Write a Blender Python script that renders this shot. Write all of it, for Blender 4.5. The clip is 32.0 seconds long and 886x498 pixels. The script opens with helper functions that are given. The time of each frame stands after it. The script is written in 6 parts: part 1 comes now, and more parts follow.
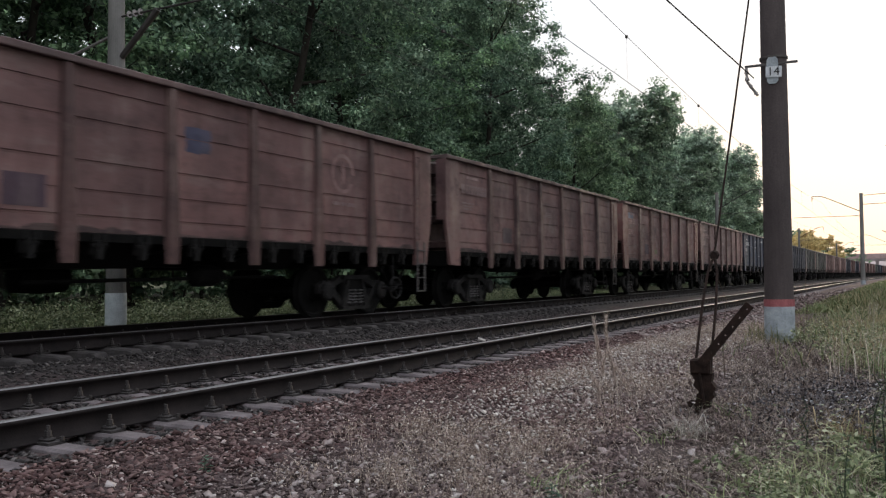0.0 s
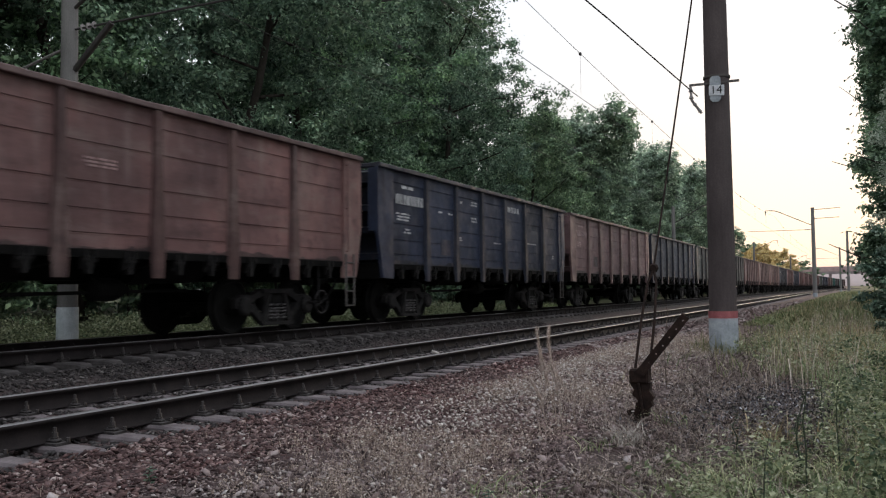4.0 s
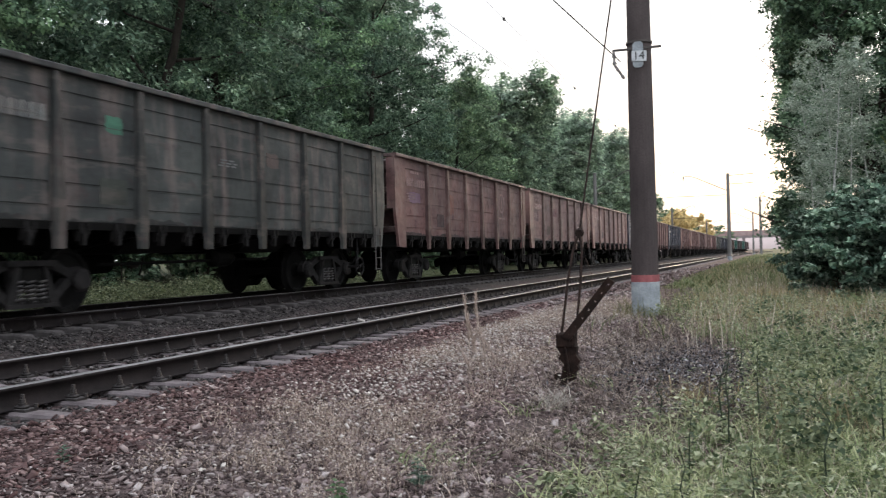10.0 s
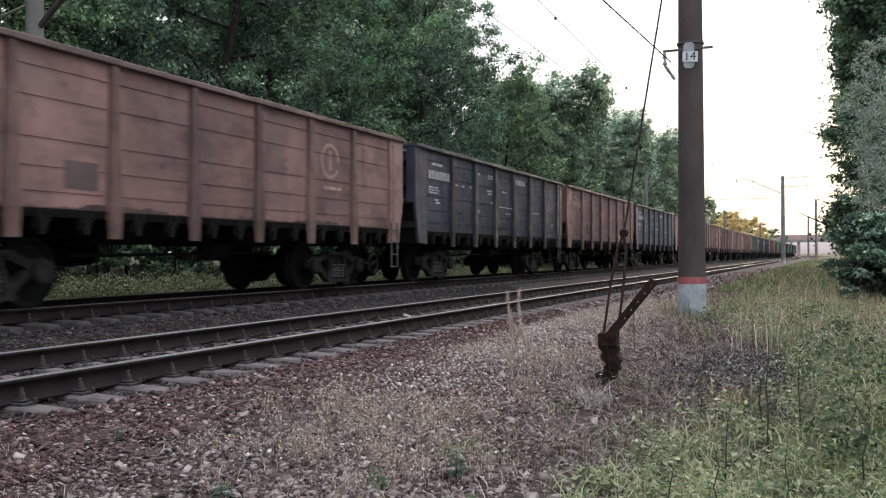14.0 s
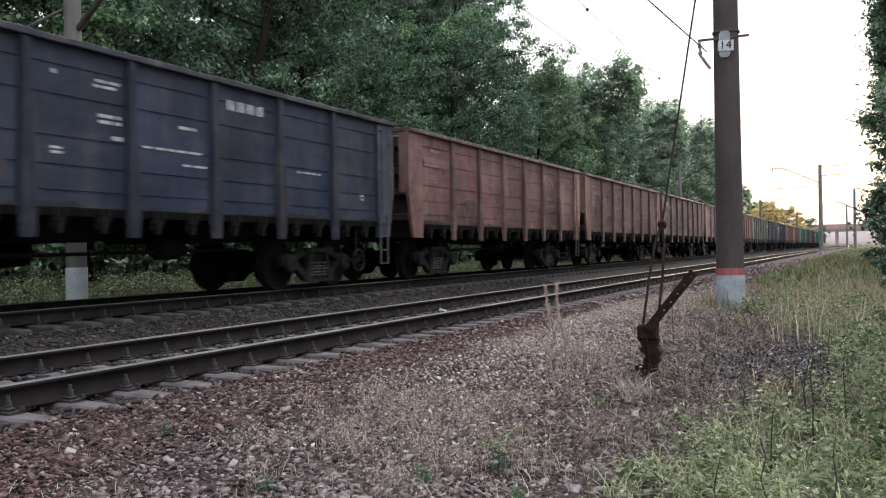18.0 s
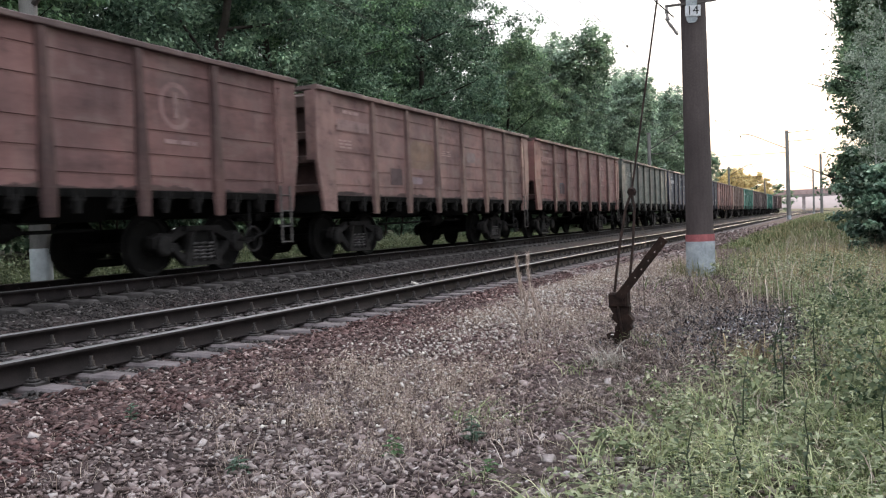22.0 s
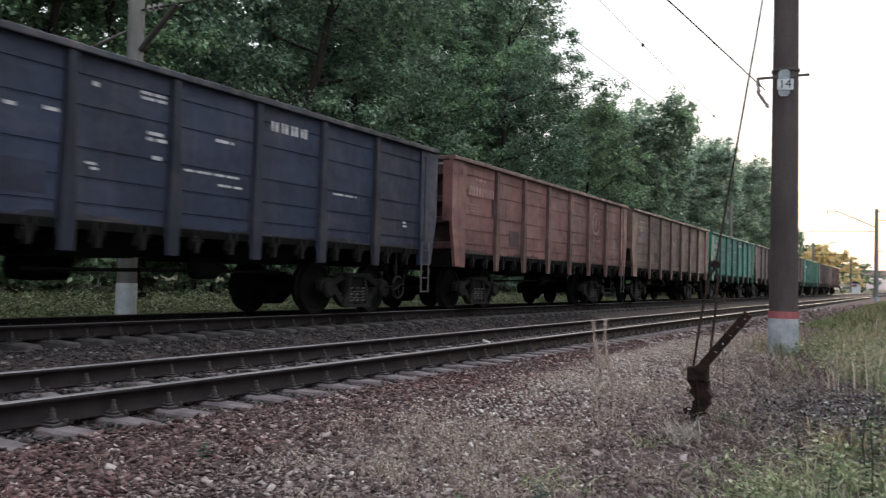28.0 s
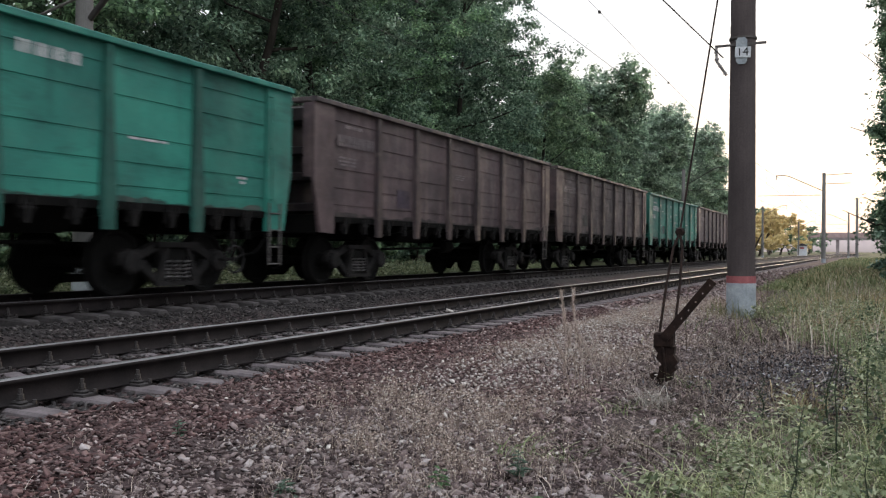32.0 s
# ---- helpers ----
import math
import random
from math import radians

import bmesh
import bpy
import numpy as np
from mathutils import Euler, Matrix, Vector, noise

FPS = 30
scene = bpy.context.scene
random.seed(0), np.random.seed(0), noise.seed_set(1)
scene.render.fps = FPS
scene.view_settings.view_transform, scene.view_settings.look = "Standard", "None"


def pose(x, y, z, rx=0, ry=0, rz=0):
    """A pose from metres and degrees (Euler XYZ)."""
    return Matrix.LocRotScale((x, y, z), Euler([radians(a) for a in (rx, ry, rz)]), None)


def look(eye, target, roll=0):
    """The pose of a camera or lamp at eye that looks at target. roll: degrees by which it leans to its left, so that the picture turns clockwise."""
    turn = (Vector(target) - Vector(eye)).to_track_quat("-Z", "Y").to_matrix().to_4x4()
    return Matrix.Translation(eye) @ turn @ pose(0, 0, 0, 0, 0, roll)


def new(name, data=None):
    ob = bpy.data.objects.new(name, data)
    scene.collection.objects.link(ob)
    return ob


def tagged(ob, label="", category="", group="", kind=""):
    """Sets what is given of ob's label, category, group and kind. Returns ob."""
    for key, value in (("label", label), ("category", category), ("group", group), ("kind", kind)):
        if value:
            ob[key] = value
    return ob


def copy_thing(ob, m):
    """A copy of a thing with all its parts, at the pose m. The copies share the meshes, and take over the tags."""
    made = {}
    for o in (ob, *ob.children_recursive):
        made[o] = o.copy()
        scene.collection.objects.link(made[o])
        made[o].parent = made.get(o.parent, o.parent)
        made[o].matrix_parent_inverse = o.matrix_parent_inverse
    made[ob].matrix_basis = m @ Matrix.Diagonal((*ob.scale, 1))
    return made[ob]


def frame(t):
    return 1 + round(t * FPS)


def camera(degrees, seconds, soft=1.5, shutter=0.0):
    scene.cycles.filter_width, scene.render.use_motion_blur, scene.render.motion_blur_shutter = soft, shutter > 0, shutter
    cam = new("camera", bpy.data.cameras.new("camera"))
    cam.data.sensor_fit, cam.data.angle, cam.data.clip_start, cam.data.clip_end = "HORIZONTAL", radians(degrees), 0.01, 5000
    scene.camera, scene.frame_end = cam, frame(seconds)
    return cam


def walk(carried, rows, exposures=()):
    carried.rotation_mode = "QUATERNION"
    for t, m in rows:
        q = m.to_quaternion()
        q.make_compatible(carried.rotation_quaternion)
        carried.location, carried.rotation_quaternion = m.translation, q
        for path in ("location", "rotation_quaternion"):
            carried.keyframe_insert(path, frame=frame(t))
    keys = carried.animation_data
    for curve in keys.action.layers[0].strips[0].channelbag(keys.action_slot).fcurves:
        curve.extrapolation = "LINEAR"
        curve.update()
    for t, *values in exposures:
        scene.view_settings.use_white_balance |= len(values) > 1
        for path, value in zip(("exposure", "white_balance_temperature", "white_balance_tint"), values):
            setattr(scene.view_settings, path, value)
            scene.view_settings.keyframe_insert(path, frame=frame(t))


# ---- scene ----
# The camera: held by a person who stands beside the line; x across, y along the track, z = 0 at the near rail's head.
cam = camera(53.72, 32.0, soft=1.2, shutter=0.3)
CAM_ROWS = [
    (0.0, -0.688, 0.001, 0.918, 91.92, 0.60, 27.55),
    (0.5, -0.612, -0.101, 0.928, 91.36, 0.84, 26.83),
    (1.0, -0.568, -0.023, 0.928, 91.34, 0.88, 25.95),
    (1.5, -0.540, -0.015, 0.924, 91.79, 0.71, 24.59),
    (2.0, -0.544, 0.052, 0.910, 91.92, 0.61, 24.31),
    (2.5, -0.530, -0.017, 0.912, 91.94, 0.59, 24.25),
    (4.5, -0.493, -0.080, 0.907, 92.92, 0.76, 25.20),
    (5.0, -0.485, -0.026, 0.895, 91.31, 0.38, 22.55),
    (5.5, -0.478, -0.011, 0.892, 90.31, 0.89, 21.42),
    (6.0, -0.516, -0.007, 0.895, 89.90, 0.78, 21.58),
    (6.5, -0.557, -0.011, 0.899, 89.89, 0.66, 21.91),
    (7.0, -0.608, -0.033, 0.914, 89.88, 0.66, 21.96),
    (7.5, -0.654, -0.092, 0.927, 89.93, 0.75, 22.00),
    (8.0, -0.673, -0.108, 0.932, 89.98, 1.52, 21.32),
    (8.5, -0.638, -0.096, 0.927, 89.85, 1.31, 18.83),
    (9.0, -0.601, -0.037, 0.925, 90.00, 0.81, 16.93),
    (9.5, -0.572, -0.004, 0.926, 90.07, 0.95, 17.52),
    (10.0, -0.554, 0.024, 0.904, 90.55, 1.41, 20.15),
    (10.5, -0.568, -0.059, 0.896, 91.09, 0.77, 23.46),
    (11.0, -0.587, -0.048, 0.893, 90.82, -0.38, 25.58),
    (11.5, -0.580, -0.070, 0.901, 90.73, -0.79, 25.11),
    (12.0, -0.561, -0.068, 0.919, 90.86, -0.63, 24.18),
    (12.5, -0.530, -0.086, 0.906, 90.75, -0.06, 23.77),
    (13.0, -0.510, -0.070, 0.892, 90.54, 0.15, 23.66),
    (13.5, -0.484, -0.066, 0.895, 90.47, 0.19, 23.41),
    (15.5, -0.490, -0.081, 0.896, 90.44, 0.29, 23.21),
    (16.0, -0.503, -0.079, 0.886, 90.27, 0.90, 23.86),
    (16.5, -0.508, -0.069, 0.886, 90.09, 1.24, 24.50),
    (17.0, -0.514, -0.079, 0.885, 90.01, 1.30, 24.69),
    (17.5, -0.522, -0.096, 0.884, 90.06, 1.05, 25.33),
    (18.0, -0.517, -0.105, 0.894, 90.13, 1.00, 25.41),
    (18.5, -0.518, -0.065, 0.893, 90.40, 1.03, 24.61),
    (19.0, -0.508, -0.063, 0.893, 90.35, 1.31, 23.97),
    (19.5, -0.497, -0.060, 0.888, 90.32, 1.49, 23.84),
    (20.0, -0.497, -0.057, 0.889, 90.24, 1.53, 23.82),
    (20.5, -0.513, -0.037, 0.882, 89.81, 1.64, 23.65),
    (21.0, -0.513, -0.025, 0.886, 89.01, 1.93, 23.40),
    (21.5, -0.517, -0.017, 0.884, 88.55, 2.11, 23.47),
    (22.0, -0.530, -0.019, 0.882, 88.31, 2.24, 23.58),
    (22.5, -0.531, -0.028, 0.883, 88.29, 2.35, 23.68),
    (23.0, -0.526, -0.053, 0.884, 88.02, 2.59, 23.88),
    (23.5, -0.529, -0.047, 0.879, 87.82, 2.74, 24.05),
    (24.0, -0.529, -0.037, 0.880, 87.72, 2.71, 24.09),
    (24.5, -0.509, -0.042, 0.885, 87.72, 2.65, 24.09),
    (26.5, -0.492, -0.014, 0.890, 88.54, 2.80, 23.09),
    (27.0, -0.483, -0.019, 0.891, 89.33, 3.24, 22.75),
    (27.5, -0.511, -0.015, 0.882, 90.84, 1.48, 24.24),
    (28.0, -0.573, -0.049, 0.896, 92.06, -1.35, 28.31),
    (28.5, -0.663, -0.122, 0.891, 92.00, -1.91, 31.83),
    (29.0, -0.692, -0.229, 0.924, 91.41, -2.18, 33.35),
    (29.5, -0.703, -0.232, 0.906, 91.05, -3.08, 32.94),
    (30.0, -0.663, -0.244, 0.915, 90.88, -2.90, 30.19),
    (30.5, -0.648, -0.211, 0.922, 90.27, -1.37, 27.94),
    (31.0, -0.665, -0.151, 0.916, 89.79, -0.45, 27.13),
    (31.5, -0.688, -0.092, 0.913, 89.76, -0.36, 26.43),
    (32.0, -0.672, -0.109, 0.924, 90.02, -0.46, 25.42),
]
walk(cam, [(t, pose(x, y, z, rx, ry, rz)) for t, x, y, z, rx, ry, rz in CAM_ROWS], exposures=[(0.0, -0.05), (1.0, 0.22), (2.0, 0.1), (5.0, -0.15), (6.0, 0.36), (10.0, 0.5), (12.0, 0.3), (13.0, 0.4), (17.0, 0.5), (19.0, 0.42), (22.0, 0.65), (24.0, 0.75), (27.0, 0.65), (28.0, 0.3), (29.0, 0.66), (30.0, 0.62), (32.0, 0.22)])
# ---- light: a bright, hazy evening sky, the sun low beyond the far end of the line ----
world = bpy.data.worlds.new("evening_sky")
scene.world = world
world.use_nodes = True
wn, wl = world.node_tree.nodes, world.node_tree.links
wn.clear()
sky = wn.new("ShaderNodeTexSky")
sky.sky_type, sky.sun_disc = "NISHITA", False
SUN_EL, SUN_AZ = radians(6.0), radians(-1.0)   # azimuth from +y, positive towards +x
sky.sun_elevation, sky.sun_rotation = SUN_EL, SUN_AZ
sky.air_density, sky.dust_density, sky.ozone_density = 1.0, 3.0, 1.0
haze = wn.new("ShaderNodeMix")
haze.data_type = "RGBA"
haze.inputs["Factor"].default_value = 0.9
# thin cloud: brightest overhead, as an even veil is
where = wn.new("ShaderNodeTexCoord")
split = wn.new("ShaderNodeSeparateXYZ")
wl.new(where.outputs["Generated"], split.inputs[0])
veil = wn.new("ShaderNodeValToRGB")
veil.color_ramp.elements[0].position, veil.color_ramp.elements[0].color = 0.0, (7.7, 7.75, 7.9, 1)
veil.color_ramp.elements[1].position, veil.color_ramp.elements[1].color = 1.0, (18.0, 19.3, 21.4, 1)
wl.new(split.outputs["Z"], veil.inputs["Fac"])
wl.new(veil.outputs["Color"], haze.inputs["B"])
bg = wn.new("ShaderNodeBackground")
bg.inputs["Strength"].default_value = 0.105
wo = wn.new("ShaderNodeOutputWorld")
wl.new(sky.outputs["Color"], haze.inputs["A"])
wl.new(haze.outputs["Result"], bg.inputs["Color"])
wl.new(bg.outputs["Background"], wo.inputs["Surface"])

sun_data = bpy.data.lights.new("sun", "SUN")
sun_data.energy, sun_data.angle, sun_data.color = 1.3, radians(12.0), (1.0, 0.74, 0.5)
sun = new("sun", sun_data)
sun.matrix_world = look((0, 0, 60), (-60 * math.sin(SUN_AZ) * math.cos(SUN_EL), -60 * math.cos(SUN_AZ) * math.cos(SUN_EL), 60 - 60 * math.sin(SUN_EL)))


# ---- materials ----
def material(name, rough=0.7, metal=0.0):
    m = bpy.data.materials.new(name)
    m.use_nodes = True
    n = m.node_tree.nodes
    b = n["Principled BSDF"]
    b.inputs["Roughness"].default_value, b.inputs["Metallic"].default_value = rough, metal
    b.inputs["Specular IOR Level"].default_value = 0.5 if rough < 0.5 else 0.15
    return m, n, m.node_tree.links, b


def noise_node(n, l, scale, detail=4.0, rough=0.6, coords="Object", stretch=None, shift=False):
    """A noise in metres; shift: another place of the noise for every object."""
    c = n.new("ShaderNodeTexCoord")
    out = c.outputs[coords]
    if stretch or shift:
        mp = n.new("ShaderNodeMapping")
        l.new(out, mp.inputs["Vector"])
        if stretch:
            mp.inputs["Scale"].default_value = stretch
        if shift:
            info = n.new("ShaderNodeObjectInfo")
            mul = n.new("ShaderNodeMath")
            mul.operation = "MULTIPLY"
            mul.inputs[1].default_value = 90.0
            l.new(info.outputs["Random"], mul.inputs[0])
            l.new(mul.outputs[0], mp.inputs["Location"])
        out = mp.outputs["Vector"]
    t = n.new("ShaderNodeTexNoise")
    t.inputs["Scale"].default_value, t.inputs["Detail"].default_value, t.inputs["Roughness"].default_value = scale, detail, rough
    l.new(out, t.inputs["Vector"])
    return t.outputs["Fac"]


def ramp(n, l, fac, stops):
    r = n.new("ShaderNodeValToRGB")
    e = r.color_ramp.elements
    while len(e) < len(stops):
        e.new(0.5)
    for s, (p, c) in zip(e, stops):
        s.position, s.color = p, (*c, 1) if len(c) == 3 else c
    l.new(fac, r.inputs["Fac"])
    return r.outputs["Color"]


def mix(n, l, fac, a, b, mode="MIX"):
    m = n.new("ShaderNodeMix")
    m.data_type, m.blend_type = "RGBA", mode
    for key, v in (("Factor", fac), ("A", a), ("B", b)):
        if isinstance(v, (int, float)):
            m.inputs[key].default_value = v
        elif isinstance(v, tuple):
            m.inputs[key].default_value = (*v, 1)
        else:
            l.new(v, m.inputs[key])
    return m.outputs["Result"]


def bump(n, l, b, height, strength=0.3, distance=0.01):
    u = n.new("ShaderNodeBump")
    u.inputs["Strength"].default_value, u.inputs["Distance"].default_value = strength, distance
    l.new(height, u.inputs["Height"])
    l.new(u.outputs["Normal"], b.inputs["Normal"])


def grained(name, dark, light, scale=6.0, rough=0.8, metal=0.0, fine=60.0, strength=0.3, distance=0.006, shift=False, stretch=None):
    """A surface of two tones at two scales, with fine relief."""
    m, n, l, b = material(name, rough, metal)
    big = noise_node(n, l, scale, shift=shift, stretch=stretch)
    small = noise_node(n, l, fine, 3.0, shift=shift)
    col = ramp(n, l, big, [(0.3, dark), (0.7, light)])
    col = mix(n, l, 0.35, col, ramp(n, l, small, [(0.25, (0.35, 0.35, 0.35)), (0.75, (1.6, 1.6, 1.6))]), "MULTIPLY")
    l.new(col, b.inputs["Base Color"])
    bump(n, l, b, small, strength, distance)
    return m


def wagon_paint():
    """Wagon paint in the colour of its object, faded and chalky in places, with rust blooms, runs and soot. The alpha of the object's colour is how worn it is."""
    m, n, l, b = material("wagon_paint", 0.72)
    b.inputs["Specular IOR Level"].default_value = 0.35
    info = n.new("ShaderNodeObjectInfo")
    big = noise_node(n, l, 0.55, 5.0, 0.6, shift=True)
    runs = noise_node(n, l, 2.4, 5.0, 0.65, stretch=(1.0, 1.0, 0.16), shift=True)
    spots = noise_node(n, l, 3.2, 6.0, 0.72, shift=True)
    fine = noise_node(n, l, 38.0, 4.0, 0.7, shift=True)
    col = mix(n, l, 0.75, info.outputs["Color"], ramp(n, l, big, [(0.32, (0.45, 0.45, 0.5)), (0.5, (0.95, 0.95, 0.97)), (0.66, (1.55, 1.5, 1.46))]), "MULTIPLY")
    chalk = n.new("ShaderNodeMath")
    chalk.operation = "MULTIPLY"
    l.new(ramp(n, l, runs, [(0.52, (0, 0, 0)), (0.72, (0.55, 0.55, 0.55))]), chalk.inputs[0])
    l.new(info.outputs["Alpha"], chalk.inputs[1])
    col = mix(n, l, chalk.outputs[0], col, (0.25, 0.185, 0.165))
    rust = n.new("ShaderNodeMath")
    rust.operation = "MULTIPLY"
    l.new(ramp(n, l, spots, [(0.57, (0, 0, 0)), (0.7, (0.8, 0.8, 0.8))]), rust.inputs[0])
    l.new(info.outputs["Alpha"], rust.inputs[1])
    col = mix(n, l, rust.outputs[0], col, (0.068, 0.042, 0.041))
    scuff = noise_node(n, l, 1.3, 5.0, 0.7, stretch=(1.0, 0.45, 1.6), shift=True)
    worn = n.new("ShaderNodeMath")
    worn.operation = "MULTIPLY"
    l.new(ramp(n, l, scuff, [(0.54, (0, 0, 0)), (0.7, (0.5, 0.5, 0.5))]), worn.inputs[0])
    l.new(info.outputs["Alpha"], worn.inputs[1])
    col = mix(n, l, worn.outputs[0], col, (0.2, 0.155, 0.138))
    smudge = ramp(n, l, scuff, [(0.32, (0.36, 0.35, 0.38)), (0.5, (1.0, 1.0, 1.0))])
    col = mix(n, l, 0.6, col, smudge, "MULTIPLY")
    soot = ramp(n, l, runs, [(0.28, (0.62, 0.6, 0.6)), (0.42, (1.0, 1.0, 1.0))])
    col = mix(n, l, 0.8, col, soot, "MULTIPLY")
    col = mix(n, l, 0.25, col, ramp(n, l, fine, [(0.3, (0.5, 0.5, 0.5)), (0.7, (1.35, 1.35, 1.35))]), "MULTIPLY")
    l.new(col, b.inputs["Base Color"])
    l.new(ramp(n, l, spots, [(0.3, (0.42, 0.42, 0.42)), (0.7, (0.8, 0.8, 0.8))]), b.inputs["Roughness"])
    dents = n.new("ShaderNodeBump")
    dents.inputs["Strength"].default_value, dents.inputs["Distance"].default_value = 0.45, 0.06
    l.new(noise_node(n, l, 1.6, 2.0, 0.5, shift=True), dents.inputs["Height"])
    grain = n.new("ShaderNodeBump")
    grain.inputs["Strength"].default_value, grain.inputs["Distance"].default_value = 0.25, 0.004
    l.new(fine, grain.inputs["Height"])
    l.new(dents.outputs["Normal"], grain.inputs["Normal"])
    l.new(grain.outputs["Normal"], b.inputs["Normal"])
    return m


def island_mix(name, stops, rough=0.85, fine=40.0, strength=0.4, translucent=0.0, tint=None, vary=0.4):
    """Every loose piece of the mesh has a tone of its own out of the stops."""
    m, n, l, b = material(name, rough)
    geo = n.new("ShaderNodeNewGeometry")
    col = ramp(n, l, geo.outputs["Random Per Island"], stops)
    small = noise_node(n, l, fine, 3.0)
    col = mix(n, l, vary, col, ramp(n, l, small, [(0.25, (0.5, 0.5, 0.5)), (0.75, (1.4, 1.4, 1.4))] if vary < 0.5 else [(0.36, (0.38, 0.4, 0.42)), (0.5, (0.95, 0.95, 0.95)), (0.64, (1.75, 1.75, 1.65))]), "MULTIPLY")
    if tint:
        patch = noise_node(n, l, tint[0], 3.0, 0.6)
        col = mix(n, l, ramp(n, l, patch, [(0.42, (0, 0, 0)), (0.62, (0.8, 0.8, 0.8))]), col, tint[1], "MULTIPLY")
    l.new(col, b.inputs["Base Color"])
    if translucent:
        tr = n.new("ShaderNodeBsdfTranslucent")
        sh = n.new("ShaderNodeMixShader")
        sh.inputs[0].default_value = translucent
        l.new(col, tr.inputs["Color"])
        l.new(b.outputs[0], sh.inputs[1])
        l.new(tr.outputs[0], sh.inputs[2])
        l.new(sh.outputs[0], n["Material Output"].inputs["Surface"])
    else:
        bump(n, l, b, small, strength, 0.004)
    return m


PAINT = wagon_paint()
# the next three are kept near black: shade beneath the wagons put into the colour
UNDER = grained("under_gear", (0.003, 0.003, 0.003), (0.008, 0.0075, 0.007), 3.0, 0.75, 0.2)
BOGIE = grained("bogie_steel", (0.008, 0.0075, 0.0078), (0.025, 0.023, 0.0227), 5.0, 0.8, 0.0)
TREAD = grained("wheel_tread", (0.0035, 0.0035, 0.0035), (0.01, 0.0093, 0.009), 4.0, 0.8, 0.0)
WHITE_MARK = grained("marking_white", (0.25, 0.25, 0.255), (0.6, 0.6, 0.6), 9.0, 0.75, shift=True)
YELLOW_MARK = grained("marking_cream", (0.22, 0.155, 0.12), (0.36, 0.27, 0.2), 6.0, 0.75, shift=True)
DARK_MARK = grained("marking_dark", (0.028, 0.025, 0.028), (0.055, 0.05, 0.052), 5.0, 0.75, shift=True)
GEAR_GREY = grained("gear_grey", (0.05, 0.047, 0.046), (0.12, 0.112, 0.108), 8.0, 0.75)
RAIL_SIDE = grained("rail_rust", (0.007, 0.0056, 0.0058), (0.019, 0.0146, 0.0145), 4.0, 0.8, 0.0)
RAIL_HEAD = grained("rail_polished", (0.13, 0.125, 0.125), (0.26, 0.25, 0.25), 3.0, 0.5, 0.7, stretch=(1, 0.1, 1))
SLEEPER = grained("sleeper_concrete", (0.075, 0.063, 0.066), (0.16, 0.138, 0.142), 5.0, 0.9, shift=True)
SLEEPER_OILY = grained("sleeper_oily", (0.045, 0.041, 0.041), (0.1, 0.091, 0.09), 5.0, 0.9, shift=True)
FASTENER = grained("fastening_steel", (0.022, 0.02, 0.02), (0.07, 0.063, 0.062), 30.0, 0.65, 0.3)
POLE = grained("pole_concrete", (0.05, 0.041, 0.041), (0.09, 0.074, 0.073), 2.5, 0.9, stretch=(1, 1, 0.3))
POLE_WHITE = grained("pole_whitewash", (0.2, 0.225, 0.245), (0.4, 0.43, 0.455), 5.0, 0.9)
# whitewash brightened to offset the train's shade on the left pole's foot
LIFTED_WHITE = grained("pole_lifted_whitewash", (0.5, 0.55, 0.58), (0.7, 0.74, 0.77), 5.0, 0.9)
POLE_RED = grained("pole_red_band", (0.22, 0.07, 0.075), (0.34, 0.12, 0.125), 9.0, 0.85)
POLE_GREY = grained("pole_grey_concrete", (0.13, 0.125, 0.12), (0.22, 0.21, 0.2), 2.5, 0.9, stretch=(1, 1, 0.3))
PLATE = grained("plate_white", (0.4, 0.42, 0.45), (0.6, 0.61, 0.63), 12.0, 0.6)
BLACK_INK = grained("ink_black", (0.02, 0.02, 0.022), (0.04, 0.04, 0.04), 9.0, 0.7)
RUSTY = grained("rusty_steel", (0.009, 0.0065, 0.006), (0.034, 0.02, 0.016), 14.0, 0.9, 0.2, strength=0.6)
WIRE = grained("wire_dark", (0.05, 0.045, 0.045), (0.1, 0.09, 0.085), 4.0, 0.6, 0.4)
CERAMIC = grained("insulator_ceramic", (0.12, 0.1, 0.1), (0.3, 0.28, 0.27), 20.0, 0.35)
BARK = grained("bark", (0.02, 0.017, 0.014), (0.06, 0.05, 0.043), 3.0, 0.95, fine=18.0, strength=0.7, stretch=(1, 1, 0.25))
BIRCH_BARK = grained("birch_bark", (0.35, 0.35, 0.33), (0.68, 0.68, 0.65), 5.0, 0.9, stretch=(1, 1, 3))
STONES = island_mix("ballast_stones", [(0.0, (0.03, 0.022, 0.022)), (0.25, (0.09, 0.067, 0.065)), (0.55, (0.175, 0.134, 0.128)), (0.82, (0.265, 0.215, 0.207)), (0.97, (0.35, 0.31, 0.3)), (1.0, (0.42, 0.39, 0.38))], 0.8, 60.0, tint=(0.35, (0.82, 0.66, 0.66)))
DEAD_WEED = island_mix("dead_weed", [(0.0, (0.026, 0.019, 0.017)), (0.4, (0.095, 0.07, 0.06)), (0.8, (0.25, 0.196, 0.168)), (1.0, (0.48, 0.41, 0.36))], 0.9, 6.0)
STONES_DARK = island_mix("ballast_stones_oily", [(0.0, (0.022, 0.02, 0.02)), (0.5, (0.045, 0.04, 0.04)), (0.9, (0.085, 0.075, 0.073)), (1.0, (0.17, 0.155, 0.15))], 0.85, 30.0)
